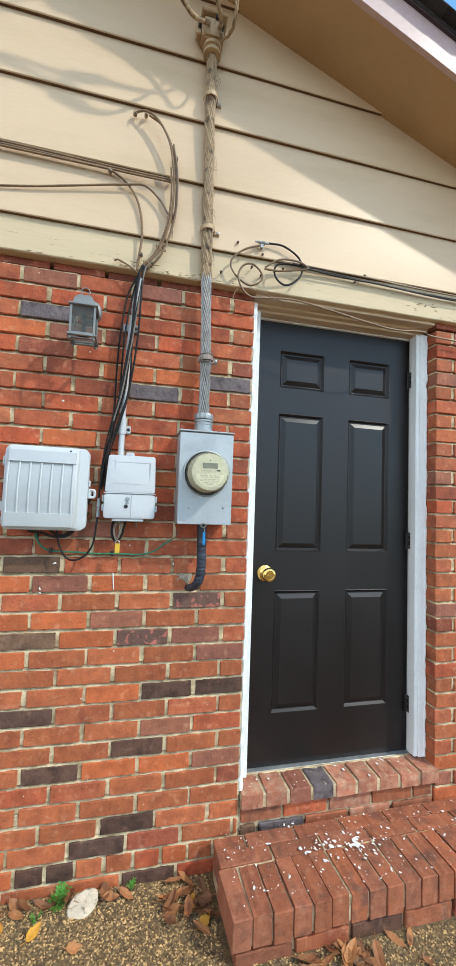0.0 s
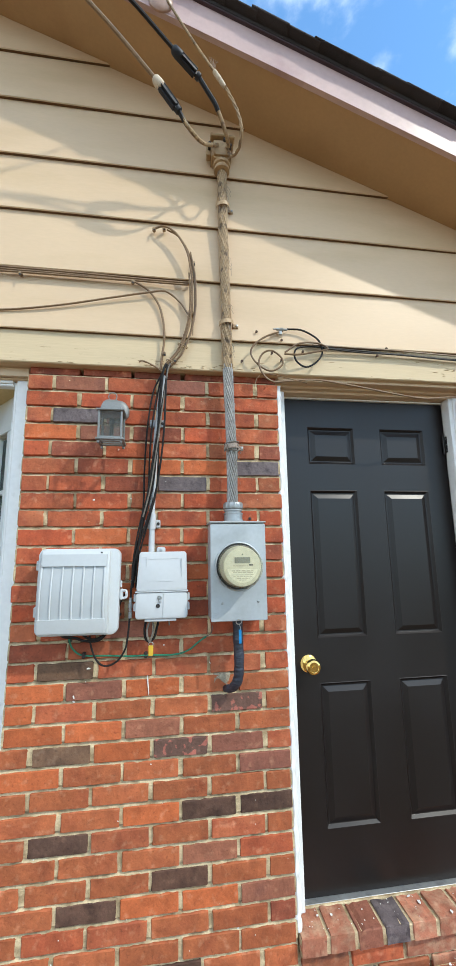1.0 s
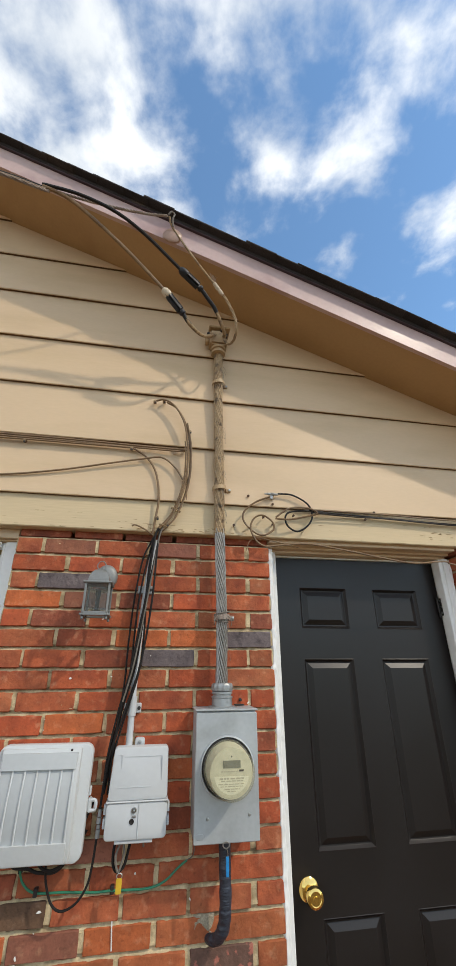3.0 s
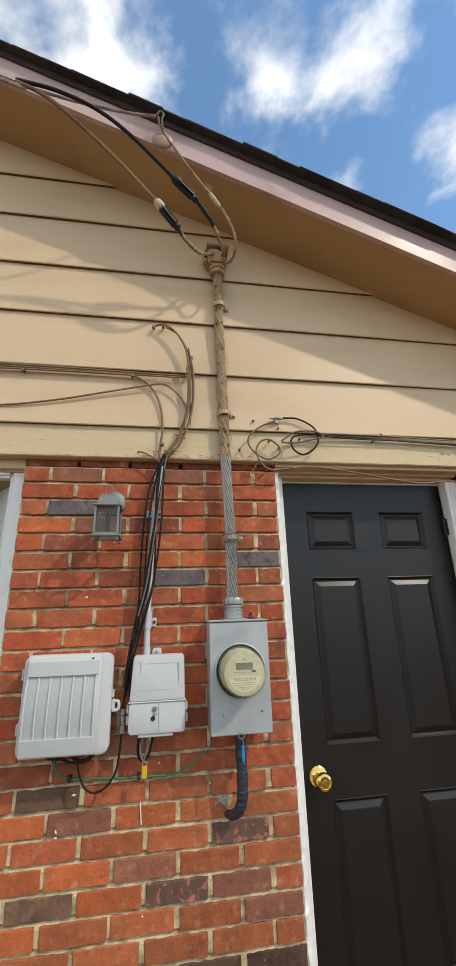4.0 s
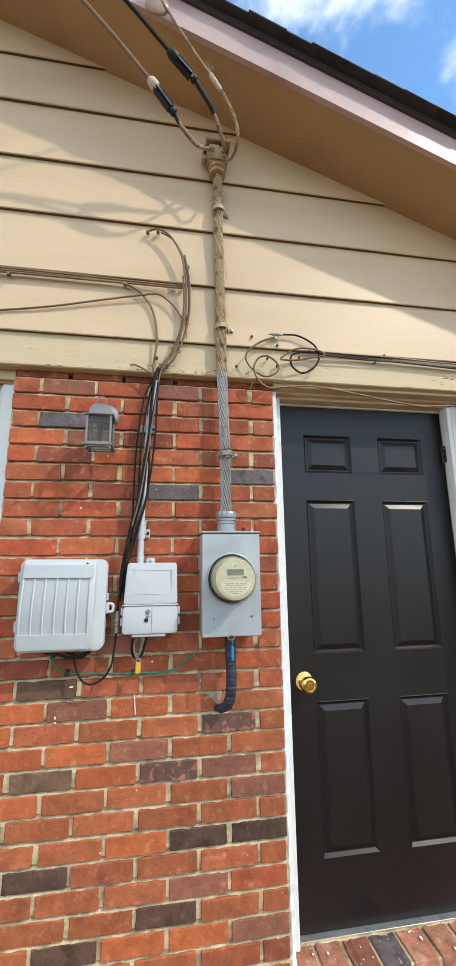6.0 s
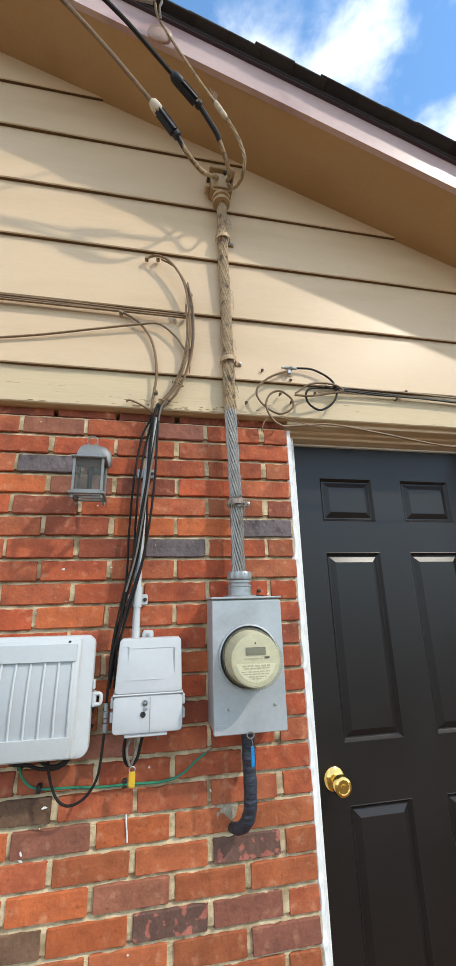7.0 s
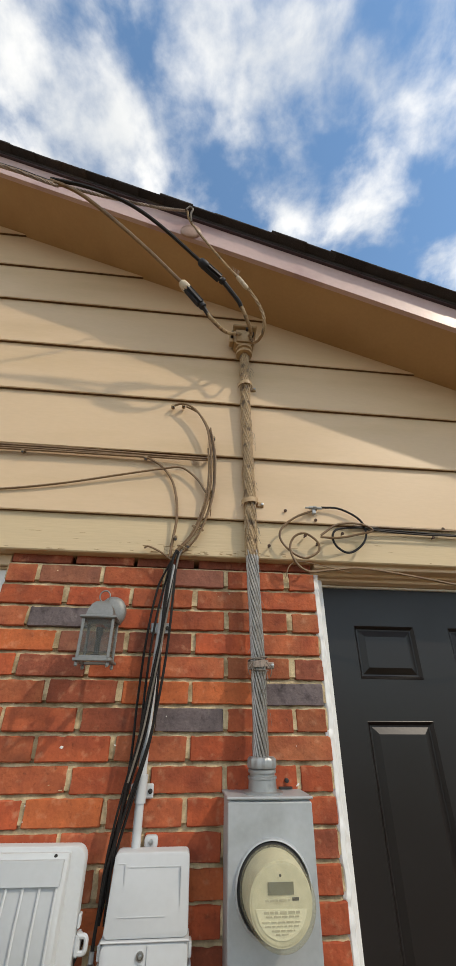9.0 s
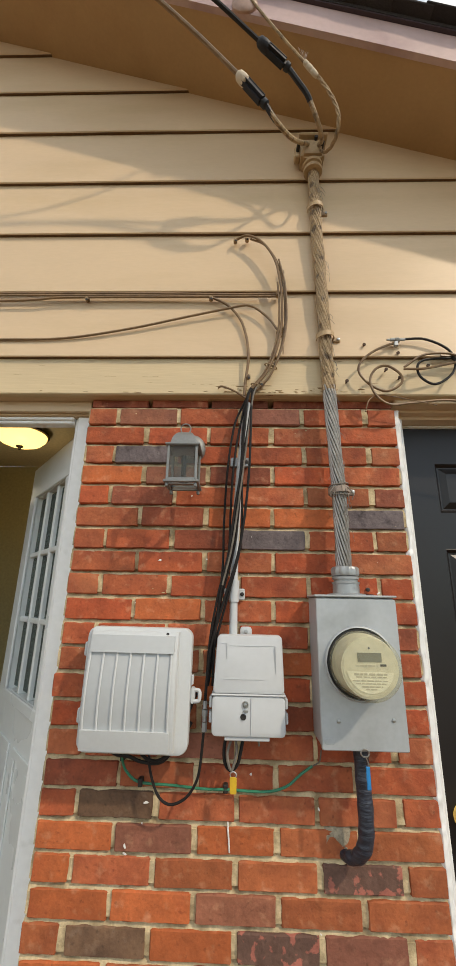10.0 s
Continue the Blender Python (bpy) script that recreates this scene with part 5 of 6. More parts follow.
cable("painted_cable", HOOK, 0.0046, CABLE_TAN, "tan painted cable hooked over and down the siding")
cable("painted_cable", shifted(HOOK[1:], 0.011, 0.006, -0.010), 0.0037, CABLE_TAN, "thin tan painted cable beside the hooked one")
cable("painted_cable", shifted(HOOK[3:], 0.016, -0.002, -0.004), 0.0034, CABLE_TAN, "thin tan painted cable beside the hooked one")
cable("painted_cable", shifted(HOOK[4:], -0.009, 0.004, 0.0), 0.0036, CABLE_TAN, "thin tan painted cable beside the hooked one")
cable("painted_cable", [(-0.630, -0.044, 2.757), (-0.572, -0.043, 2.722), (-0.527, -0.043, 2.662), (-0.505, -0.045, 2.585), (-0.498, -0.046, 2.499), (-0.506, -0.042, 2.427), (-0.512, -0.044, 2.358)], 0.0048, CABLE_TAN, "tan painted cable curving down from a clip")
cable("painted_cable", [(-4.6, -0.045, 2.63), (-2.4, -0.044, 2.585), (-1.85, -0.042, 2.581), (-1.6, -0.041, 2.580), (-1.373, -0.041, 2.580), (-1.149, -0.042, 2.585), (-0.928, -0.044, 2.621), (-0.726, -0.045, 2.670), (-0.572, -0.047, 2.706), (-0.495, -0.048, 2.717), (-0.434, -0.050, 2.669), (-0.398, -0.056, 2.610)], 0.0042, CABLE_TAN, "tan painted cable sagging along the siding")
for dz, dy, r in ((0.0, 0.0, 0.0050), (-0.011, -0.002, 0.0042)):
    cable("painted_cable", [(-4.6, -0.042 + dy, 2.782 + dz), (-2.6, -0.043 + dy, 2.780 + dz), (-1.9, -0.044 + dy, 2.779 + dz), (-1.413, -0.044 + dy, 2.778 + dz), (-0.955, -0.044 + dy, 2.776 + dz), (-0.60, -0.044 + dy, 2.770 + dz), (-0.400, -0.050 + dy, 2.765 + dz)], r, CABLE_TAN, "tan painted cable run under a siding lap")
cable("painted_cable", [(-4.6, -0.046, 2.742), (-2.4, -0.046, 2.742), (-1.7, -0.046, 2.742), (-1.52, -0.046, 2.742), (-1.406, -0.046, 2.742), (-1.269, -0.048, 2.745), (-1.157, -0.048, 2.755), (-0.640, -0.048, 2.756)], 0.0044, CABLE_TAN, "tan painted cable run under a siding lap")
# a thin tube added in place of the vertical board seam
cable("thin_drop_wire", [(-0.379, -0.040, 2.64), (-0.377, -0.038, 2.58), (-0.378, -0.036, 2.52)], 0.0022, CABLE_TAN, "thin tan ridge standing in for a siding board seam")
for dx, dy, r, sway, ph in ((0.0, 0.0, 0.0042, 0.006, 0.0), (0.009, -0.005, 0.0036, 0.011, 1.2), (-0.010, 0.004, 0.0036, 0.010, 2.9), (0.002, -0.010, 0.0032, 0.013, 4.4), (-0.004, -0.008, 0.0034, 0.009, 5.3)):
    pts = [(x + dx + sway * math.sin(ph + 7.0 * z), y + dy, z) for x, y, z in [HOOK[-1]] + DROP]
    cable("black_cable", pts, r, BLACK_CABLE, "black cable hanging in a bundle on brick")
cable("grey_cable", [(x + 0.005 + 0.012 * math.sin(0.6 + 6.0 * z), y - 0.012, z) for x, y, z in [HOOK[-1]] + DROP[:6]], 0.0030, WEATHERED, "thin grey cable among the black ones")
cable("black_cable", [(-0.492, -0.040, 2.375), (-0.518, -0.036, 2.320), (-0.543, -0.032, 2.253), (-0.562, -0.030, 2.104), (-0.570, -0.030, 1.927), (-0.571, -0.032, 1.798), (-0.586, -0.032, 1.644), (-0.602, -0.030, 1.55)], 0.0036, BLACK_CABLE, "black cable hanging apart from the bundle")
cable("black_cable", [(-0.484, -0.052, 2.378), (-0.488, -0.060, 2.300), (-0.490, -0.062, 2.220), (-0.494, -0.062, 2.098), (-0.506, -0.060, 1.961), (-0.526, -0.056, 1.833), (-0.562, -0.052, 1.711), (-0.594, -0.048, 1.597), (-0.606, -0.050, 1.50), (-0.609, -0.055, 1.445)], 0.0040, BLACK_CABLE, "black cable hanging in front of the bundle")
coax = thing("coax_lead", (-0.61, -0.06, 1.20), "black coax lead with metal connector looping into cabinet", "cable")
part("lead", wire([(-0.610, -0.058, 1.378), (-0.616, -0.060, 1.304), (-0.625, -0.060, 1.264), (-0.651, -0.058, 1.228), (-0.689, -0.055, 1.213), (-0.720, -0.052, 1.229), (-0.742, -0.050, 1.274), (-0.750, -0.050, 1.318), (-0.748, -0.045, 1.36)], 0.0035, 8), BLACK_CABLE, coax)
bm = bmesh.new()
for z, r, h in ((1.375, 0.0068, 0.022), (1.399, 0.0058, 0.010), (1.411, 0.0072, 0.016), (1.429, 0.0058, 0.018)):
    cyl(bm, (-0.609, -0.057, z), (0, 0.02, 1), r, h, 10)
part("connector", bm, GALV, coax, "grey metal coax connector")
cable("black_loop", [(-0.86, -0.03, 1.345), (-0.845, -0.045, 1.318), (-0.80, -0.05, 1.312), (-0.77, -0.045, 1.30), (-0.72, -0.045, 1.300), (-0.69, -0.035, 1.33), (-0.66, -0.03, 1.40), (-0.635, -0.025, 1.46)], 0.0046, BLACK_CABLE, "black cable loop below the utility cabinet")
cable("black_loop", [(-0.80, -0.04, 1.34), (-0.75, -0.055, 1.308), (-0.71, -0.05, 1.312), (-0.67, -0.04, 1.35), (-0.645, -0.03, 1.39)], 0.0043, BLACK_CABLE, "black cable loop below the utility cabinet")
cable("black_loop", [(-0.548, -0.035, 1.37), (-0.556, -0.045, 1.34), (-0.554, -0.048, 1.305), (-0.540, -0.048, 1.288), (-0.522, -0.046, 1.300), (-0.512, -0.042, 1.335), (-0.505, -0.035, 1.37)], 0.0044, BLACK_CABLE, "black cable loop below the telephone box")
cable("grey_loop", [(-0.536, -0.05, 1.362), (-0.548, -0.055, 1.325), (-0.537, -0.056, 1.290), (-0.524, -0.054, 1.330), (-0.528, -0.05, 1.362)], 0.0035, WEATHERED, "grey wire loop below the telephone box")
cable("bare_stub", [(-0.468, -0.04, 1.365), (-0.466, -0.045, 1.342)], 0.003, WEATHERED, "short grey wire end below the telephone box")
green = thing("ground_wire", (-0.55, -0.01, 1.23), "green grounding wire stapled along the brick", "cable")
part("lead", wire([(-0.828, -0.03, 1.335), (-0.825, -0.022, 1.295), (-0.812, -0.014, 1.265), (-0.777, -0.012, 1.243), (-0.689, -0.012, 1.238), (-0.609, -0.014, 1.233), (-0.545, -0.016, 1.234), (-0.450, -0.014, 1.231), (-0.395, -0.012, 1.243), (-0.354, -0.010, 1.272), (-0.325, -0.010, 1.290)], 0.0034, 8), GREEN, green)
part("bare_end", wire([(-0.325, -0.010, 1.290), (-0.306, -0.012, 1.302), (-0.302, -0.02, 1.33)], 0.0018, 6), WEATHERED, green)
for x, z in ((-0.827, 1.300), (-0.775, 1.243), (-0.552, 1.235)):
    part("staple", boxes((x - 0.006, x + 0.006, -0.019, 0.004, z - 0.010, z + 0.010), bevel=0.002), DARK_METAL, green)
ytag = thing("cable_tag", (-0.53, -0.05, 1.22), "yellow plastic cable tag on a loop", "tag")
part("plate", rrect(bmesh.new(), -0.5405, -0.5235, 1.241, 1.277, -0.062, -0.059, 0.003, 0.0008, 3, 1), YELLOW, ytag)
part("tie", tube(bmesh.new(), [Vector((-0.532 + 0.008 * math.cos(k * 0.5), -0.058, 1.281 + 0.007 * math.sin(k * 0.5))) for k in range(14)], 0.0015, 5), STEEL, ytag)


def cable_clip(x, z, y=-0.036):
    c = thing("cable_clip", (x, y, z), "small tan painted cable clip with nail", "cable clip", "clips along the siding")
    part("saddle", boxes((x - 0.007, x + 0.007, y - 0.018, y + 0.004, z - 0.007, z + 0.007), bevel=0.003, seg=2), TAN_CABLE, c)
    part("nail", lathe(bmesh.new(), [(0.004, 0), (0.0045, 0.002), (0, 0.003)], 8, Matrix.Translation((x + 0.002, y - 0.018, z - 0.010)) @ FRONT), DARK_METAL, c)


for x, z in ((-1.086, 2.750), (-0.634, 2.752), (-0.394, 2.768), (-0.375, 2.866), (-0.376, 2.62), (-0.412, 2.478), (-0.498, 2.43), (-0.549, 3.018), (-0.505, 3.024), (-0.455, 2.405)):
    cable_clip(x, z)
cable("stub_wire", [(-0.600, -0.036, 2.392), (-0.585, -0.040, 2.396), (-0.545, -0.042, 2.378), (-0.505, -0.044, 2.350)], 0.0036, CABLE_TAN, "short tan wire end tucked into the bundle")
for z, r in ((2.47, 0.020), (2.60, 0.015), (2.395, 0.017)):
    k = min(range(len(HOOK)), key=lambda i: abs(HOOK[i][2] - z))
    x = float(np.interp(z, [p[2] for p in HOOK[:2:-1]], [p[0] for p in HOOK[:2:-1]]))
    tagged(part("cable_tie", tube(bmesh.new(), [Vector((x + 0.004 + r * math.cos(a / 10 * math.pi), -0.046 + 0.012 * math.sin(a / 10 * math.pi), z - 0.4 * r * math.cos(a / 10 * math.pi))) for a in range(21)], 0.0022, 6, False), TAN_CABLE), "tan painted cable tie round the bundle", "cable tie", "ties round the bundle")

# coiled wires over the black door
cable("coiled_wire", [(0.017, -0.050, 2.566), (-0.065, -0.055, 2.529), (-0.120, -0.055, 2.482), (-0.127, -0.052, 2.441), (-0.093, -0.050, 2.398), (-0.043, -0.052, 2.374), (0.005, -0.055, 2.399), (0.004, -0.060, 2.432), (-0.038, -0.062, 2.462), (-0.078, -0.060, 2.449), (-0.096, -0.056, 2.406), (-0.075, -0.052, 2.353), (-0.033, -0.048, 2.327), (0.024, -0.045, 2.333)], 0.0042, CABLE_TAN, "tan painted wire coiled loosely on the trim")
cable("coiled_wire", [(0.020, -0.060, 2.459), (0.086, -0.064, 2.503), (0.171, -0.064, 2.509), (0.216, -0.062, 2.487), (0.153, -0.067, 2.465), (0.076, -0.068, 2.448), (0.017, -0.060, 2.452)], 0.0042, CABLE_TAN, "tan painted wire coiled loosely on the trim")
cable("coiled_wire", [(0.037, -0.050, 2.576), (0.105, -0.054, 2.572), (0.175, -0.054, 2.533), (0.193, -0.054, 2.477), (0.168, -0.055, 2.429), (0.116, -0.056, 2.398), (0.073, -0.058, 2.420), (0.063, -0.059, 2.459), (0.087, -0.058, 2.487), (0.16, -0.05, 2.50), (0.25, -0.045, 2.503)], 0.0042, BLACK_CABLE, "black wire coiled loosely on the trim")
cable("trim_cable", [(0.19, -0.046, 2.500), (0.36, -0.041, 2.498), (0.528, -0.041, 2.492), (0.869, -0.041, 2.481), (1.3, -0.041, 2.482), (2.25, -0.041, 2.48)], 0.0038, BLACK_CABLE, "dark cable run along the trim board")
cable("trim_cable", [(0.20, -0.052, 2.494), (0.38, -0.046, 2.487), (0.56, -0.046, 2.486), (0.90, -0.046, 2.473), (1.3, -0.046, 2.472), (2.25, -0.046, 2.47)], 0.0034, BLACK_CABLE, "dark cable run along the trim board")
cable("trim_cable", [(0.15, -0.050, 2.508), (0.36, -0.044, 2.509), (0.528, -0.044, 2.508), (0.85, -0.044, 2.499), (1.3, -0.044, 2.498), (2.25, -0.044, 2.495)], 0.0036, CABLE_TAN, "tan painted cable run along the trim board")
cable("head_wire", [(-0.033, -0.046, 2.327), (0.05, -0.04, 2.338), (0.166, -0.036, 2.350), (0.344, -0.040, 2.327), (0.532, -0.046, 2.295), (0.668, -0.050, 2.279), (0.829, -0.036, 2.296), (1.005, -0.030, 2.280), (2.2, -0.03, 2.27)], 0.0040, CABLE_TAN, "thin tan wire strung across the door head")
cable("head_wire", [(-0.118, -0.05, 2.30), (-0.10, -0.048, 2.345), (-0.06, -0.046, 2.362), (0.01, -0.044, 2.352), (0.12, -0.04, 2.330)], 0.0018, CABLE_TAN, "thin frayed wire end on the door head")
conn = thing("coax_splitter", (0.01, -0.05, 2.57), "small metal coax splitter with nut", "coax splitter")
bm = bmesh.new()
for x, r, h in ((-0.026, 0.0035, 0.016), (-0.012, 0.0062, 0.014), (0.004, 0.0075, 0.012), (0.018, 0.005, 0.018)):
    cyl(bm, (x, -0.054, 2.570), (1, 0, 0), r, h, 6 if r > 0.007 else 10)
part("barrel", bm, GALV, conn)
part("side_port", boxes((-0.002, 0.012, -0.058, -0.046, 2.545, 2.563), bevel=0.002), GALV, conn)
random.seed(5)
for x, z in ((-0.100, 2.558), (-0.168, 2.416), (-0.034, 2.461), (0.107, 2.476), (0.458, 2.478), (0.506, 2.515), (0.008, 2.430), (0.012, 2.525)):
    n = thing("nail", (x, -0.034, z), "rusty nail head standing proud of the trim", "nail", "nails in the trim")
    part("shank", lathe(bmesh.new(), [(0.0028, 0), (0.0028, 0.012), (0.0058, 0.013), (0.0058, 0.016), (0, 0.017)], 10, Matrix.Translation((x, -0.030, z)) @ FRONT), RUST, n)

# ---- wall lantern ----
LX, LY = -0.689, -0.126
lan = thing("wall_lantern", (LX, 0, 2.0), "pewter grey wall lantern with clear glass panes", "wall lantern")
part("back_plate", lathe(bmesh.new(), [(0.047, -0.002), (0.047, 0.008), (0.042, 0.016), (0.028, 0.022), (0, 0.023)], 32, Matrix.Translation((LX + 0.009, 0, 2.172)) @ FRONT), PEWTER, lan)
part("arm", boxes((LX - 0.004, LX + 0.024, LY + 0.02, -0.020, 2.132, 2.160), bevel=0.006, seg=2), PEWTER, lan)


def square_loft(bm, sections, m=None):
    rings = []
    for w, z in sections:
        rings.append([bm.verts.new((LX + sx * w, LY + sy * w, z)) for sx, sy in ((-1, -1), (1, -1), (1, 1), (-1, 1))])
    for a, b in zip(rings, rings[1:]):
        for i in range(4):
            bm.faces.new((a[i], a[(i + 1) % 4], b[(i + 1) % 4], b[i]))
    bm.faces.new(rings[0]); bm.faces.new(rings[-1])
    return bm


part("roof", square_loft(bmesh.new(), [(0.041, 2.129), (0.0395, 2.138), (0.036, 2.150), (0.030, 2.162), (0.022, 2.171), (0.016, 2.174), (0.006, 2.1755), (0.004, 2.177)]), PEWTER, lan, "bell-shaped metal roof")
part("top_rim", square_loft(bmesh.new(), [(0.052, 2.121), (0.0545, 2.124), (0.054, 2.1275), (0.050, 2.129)]), PEWTER, lan)
bm = bmesh.new()
for k in range(4):
    m = Matrix.Translation((LX, LY, 0)) @ Matrix.Rotation(k * math.pi / 2, 4, "Z")
    box(bm, -0.0545, 0.0435, -0.0545, -0.0440, 2.012, 2.0195, bevel=0.0015, m=m)
part("bottom_rim", bm, PEWTER, lan)
part("ring", tube(bmesh.new(), [Vector((LX + 0.0165 * math.cos(a / 12 * math.pi), LY, 2.191 + 0.0165 * math.sin(a / 12 * math.pi))) for a in range(25)], 0.0021, 8, False), PEWTER, lan)
for sx in (-1, 1):
    for sy in (-1, 1):
        x, y = LX + sx * 0.0440, LY + sy * 0.0440
        part("post", boxes((x - 0.0042, x + 0.0042, y - 0.0042, y + 0.0042, 2.0200, 2.1208), bevel=0.0012), PEWTER, lan)
        part("foot", boxes((x - 0.005, x + 0.005, y - 0.005, y + 0.005, 1.999, 2.0115), bevel=0.003), PEWTER, lan)
for k in range(4):
    m = Matrix.Translation((LX, LY, 0)) @ Matrix.Rotation(k * math.pi / 2, 4, "Z")
    bm = boxes((-0.0395, 0.0395, -0.0446, -0.0434, 2.027, 2.1205))
    bmesh.ops.transform(bm, matrix=m, verts=bm.verts)
    p = part("pane", bm, LANTERN_GLASS, lan)
    p.visible_shadow = False
    bm = boxes((-0.0395, 0.0395, -0.0455, -0.0425, 2.0202, 2.0265))
    bmesh.ops.transform(bm, matrix=m, verts=bm.verts)
    part("pane_rail", bm, PEWTER, lan)
part("lamp_socket", lathe(bmesh.new(), [(0.0, 2.028), (0.020, 2.028), (0.016, 2.033), (0.008, 2.036), (0.008, 2.080), (0.0105, 2.086), (0.0105, 2.104), (0.0, 2.104)], 20, Matrix.Translation((LX, LY, 0))), INNER_DARK, lan, "dark candle-style lamp socket")
lan.scale, lan.location.z = (0.92, 0.95, 1.02), 2.007
part("floor_bar", boxes((LX - 0.0425, LX + 0.0425, LY - 0.006, LY + 0.006, 2.0235, 2.0275)), PEWTER, lan)

tagged(part("paint_drip", wire([(-0.545, 0.0, 1.158), (-0.5435, 0.0, 1.135), (-0.541, 0.0, 1.112), (-0.540, 0.003, 1.092)], 0.0022, 6), SPLATTER), "thin white paint drip on the brick", "paint drip")
clip = thing("pipe_clip", (-0.140, 0, 1.735), "small rusty clip with anchor screw on brick", "clip")
part("plate", boxes((-0.165, -0.128, -0.012, 0.0, 1.7235, 1.7285), bevel=0.001), DARK_METAL, clip)
part("screw", lathe(bmesh.new(), [(0.006, 0), (0.006, 0.006), (0, 0.009)], 10, Matrix.Translation((-0.142, -0.001, 1.742)) @ FRONT), DARK_METAL, clip)

# ---- ground litter ----
def pebbles():
    rnd = random.Random(3)
    phi = (1 + 5 ** 0.5) / 2
    ico = [Vector(p).normalized() for p in ((-1, phi, 0), (1, phi, 0), (-1, -phi, 0), (1, -phi, 0), (0, -1, phi), (0, 1, phi), (0, -1, -phi), (0, 1, -phi), (phi, 0, -1), (phi, 0, 1), (-phi, 0, -1), (-phi, 0, 1))]
    tri = ((0, 11, 5), (0, 5, 1), (0, 1, 7), (0, 7, 10), (0, 10, 11), (1, 5, 9), (5, 11, 4), (11, 10, 2), (10, 7, 6), (7, 1, 8), (3, 9, 4), (3, 4, 2), (3, 2, 6), (3, 6, 8), (3, 8, 9), (4, 9, 5), (2, 4, 11), (6, 2, 10), (8, 6, 7), (9, 8, 1))
    vs, fs = [], []
    for _ in range(44000):
        x, y = rnd.uniform(-1.35, 1.25), -rnd.random() ** 1.2 * 0.75 - 0.005
        if -0.13 < x < 1.1 and y > -0.345:
            continue
        if rnd.random() > 8 * min(x + 1.37, 1.27 - x, y + 0.77):      # they thin out towards the yard
            continue
        s = rnd.uniform(0.0020, 0.0047)
        a, k = rnd.uniform(0, 6.28), rnd.uniform(0.6, 1.0)
        z, o = ground_z(x, y), len(vs)
        for p in ico:
            q = Vector((p.x * s * 1.25, p.y * s * k, p.z * s * 0.6))
            vs.append((x + q.x * math.cos(a) - q.y * math.sin(a), y + q.x * math.sin(a) + q.y * math.cos(a), z + q.z + s * 0.15))
        fs += [tuple(o + i for i in t) for t in tri]
    me = bpy.data.meshes.new("pebbles")
    me.from_pydata(vs, [], fs)
    me.polygons.foreach_set("use_smooth", [True] * len(fs))
    me.materials.append(PEBBLE)
    tagged(new("pebbles", me), "small brown and grey pebbles set in the ground", "pebbles", kind="stuff")


pebbles()


def leaf_mesh(seed, L=0.07, W=0.028):
    bm = bmesh.new()
    rnd = random.Random(seed)
    n, rows = 8, []
    curl, fold = rnd.uniform(0.25, 0.6), rnd.uniform(0.2, 0.5)
    for i in range(n + 1):
        t = i / n
        w = W * (math.sin(math.pi * t ** 0.8) ** 0.8 + 0.02) * (1 + 0.15 * rnd.uniform(-1, 1))
        z = curl * L * (t - 0.5) ** 2
        rows.append([bm.verts.new((L * (t - 0.5), k * w * 0.5, z + fold * abs(k) * w * 0.5 + 0.002 * rnd.uniform(-1, 1))) for k in (-1, -0.5, 0, 0.5, 1)])
    for a, b in zip(rows, rows[1:]):
        for k in range(4):
            bm.faces.new((a[k], a[k + 1], b[k + 1], b[k]))
    geo = bmesh.ops.extrude_face_region(bm, geom=list(bm.faces))
    bmesh.ops.translate(bm, vec=(0, 0, -0.0006), verts=[v for v in geo["geom"] if isinstance(v, bmesh.types.BMVert)])
    tube(bm, [Vector((-L * 0.5, 0, curl * L * 0.25)), Vector((-L * 0.62, 0.003, curl * L * 0.3)), Vector((-L * 0.75, 0.008, curl * L * 0.3))], 0.0009, 5)
    return finish("dry_leaf", bm, LEAF, True)


leaves = [leaf_mesh(1), leaf_mesh(2, 0.085, 0.034), leaf_mesh(3, 0.06, 0.03), leaf_mesh(4, 0.075, 0.022)]
rnd = random.Random(21)
spots = [(-0.60, -0.20, 0.4, 0), (0.135, -0.375, 0.1, 0), (0.46, -0.365, 2.2, 0), (0.20, -0.385, 0.4, 0), (0.27, -0.37, 1.0, 0)]
for k in range(20):
    spots.append((rnd.uniform(-0.30, -0.135), -rnd.uniform(0.01, 0.10) - rnd.random() ** 2 * 0.15, rnd.uniform(0, 6.28), rnd.uniform(0, 0.018)))
for k in range(26):
    spots.append((rnd.uniform(-1.15, -0.30), -rnd.uniform(0.01, 0.06), rnd.uniform(0, 6.28), rnd.uniform(0, 0.008)))
for k in range(8):
    spots.append((rnd.uniform(-0.12, 0.9), -rnd.uniform(0.37, 0.45), rnd.uniform(0, 6.28), 0))
for k in range(9):
    spots.append((rnd.uniform(0.05, 0.36), -rnd.uniform(0.365, 0.415), rnd.uniform(0, 6.28), rnd.uniform(0, 0.010)))
for x, y, a, up in spots:
    ob = new("dry_leaf", rnd.choice(leaves))
    ob.matrix_basis = pose(x, y, ground_z(x, y) + 0.006 + up, rnd.uniform(-25, 25), rnd.uniform(-25, 25), math.degrees(a))
    tagged(ob, "curled dry brown leaf lying by the brick", "leaf", "fallen leaves")
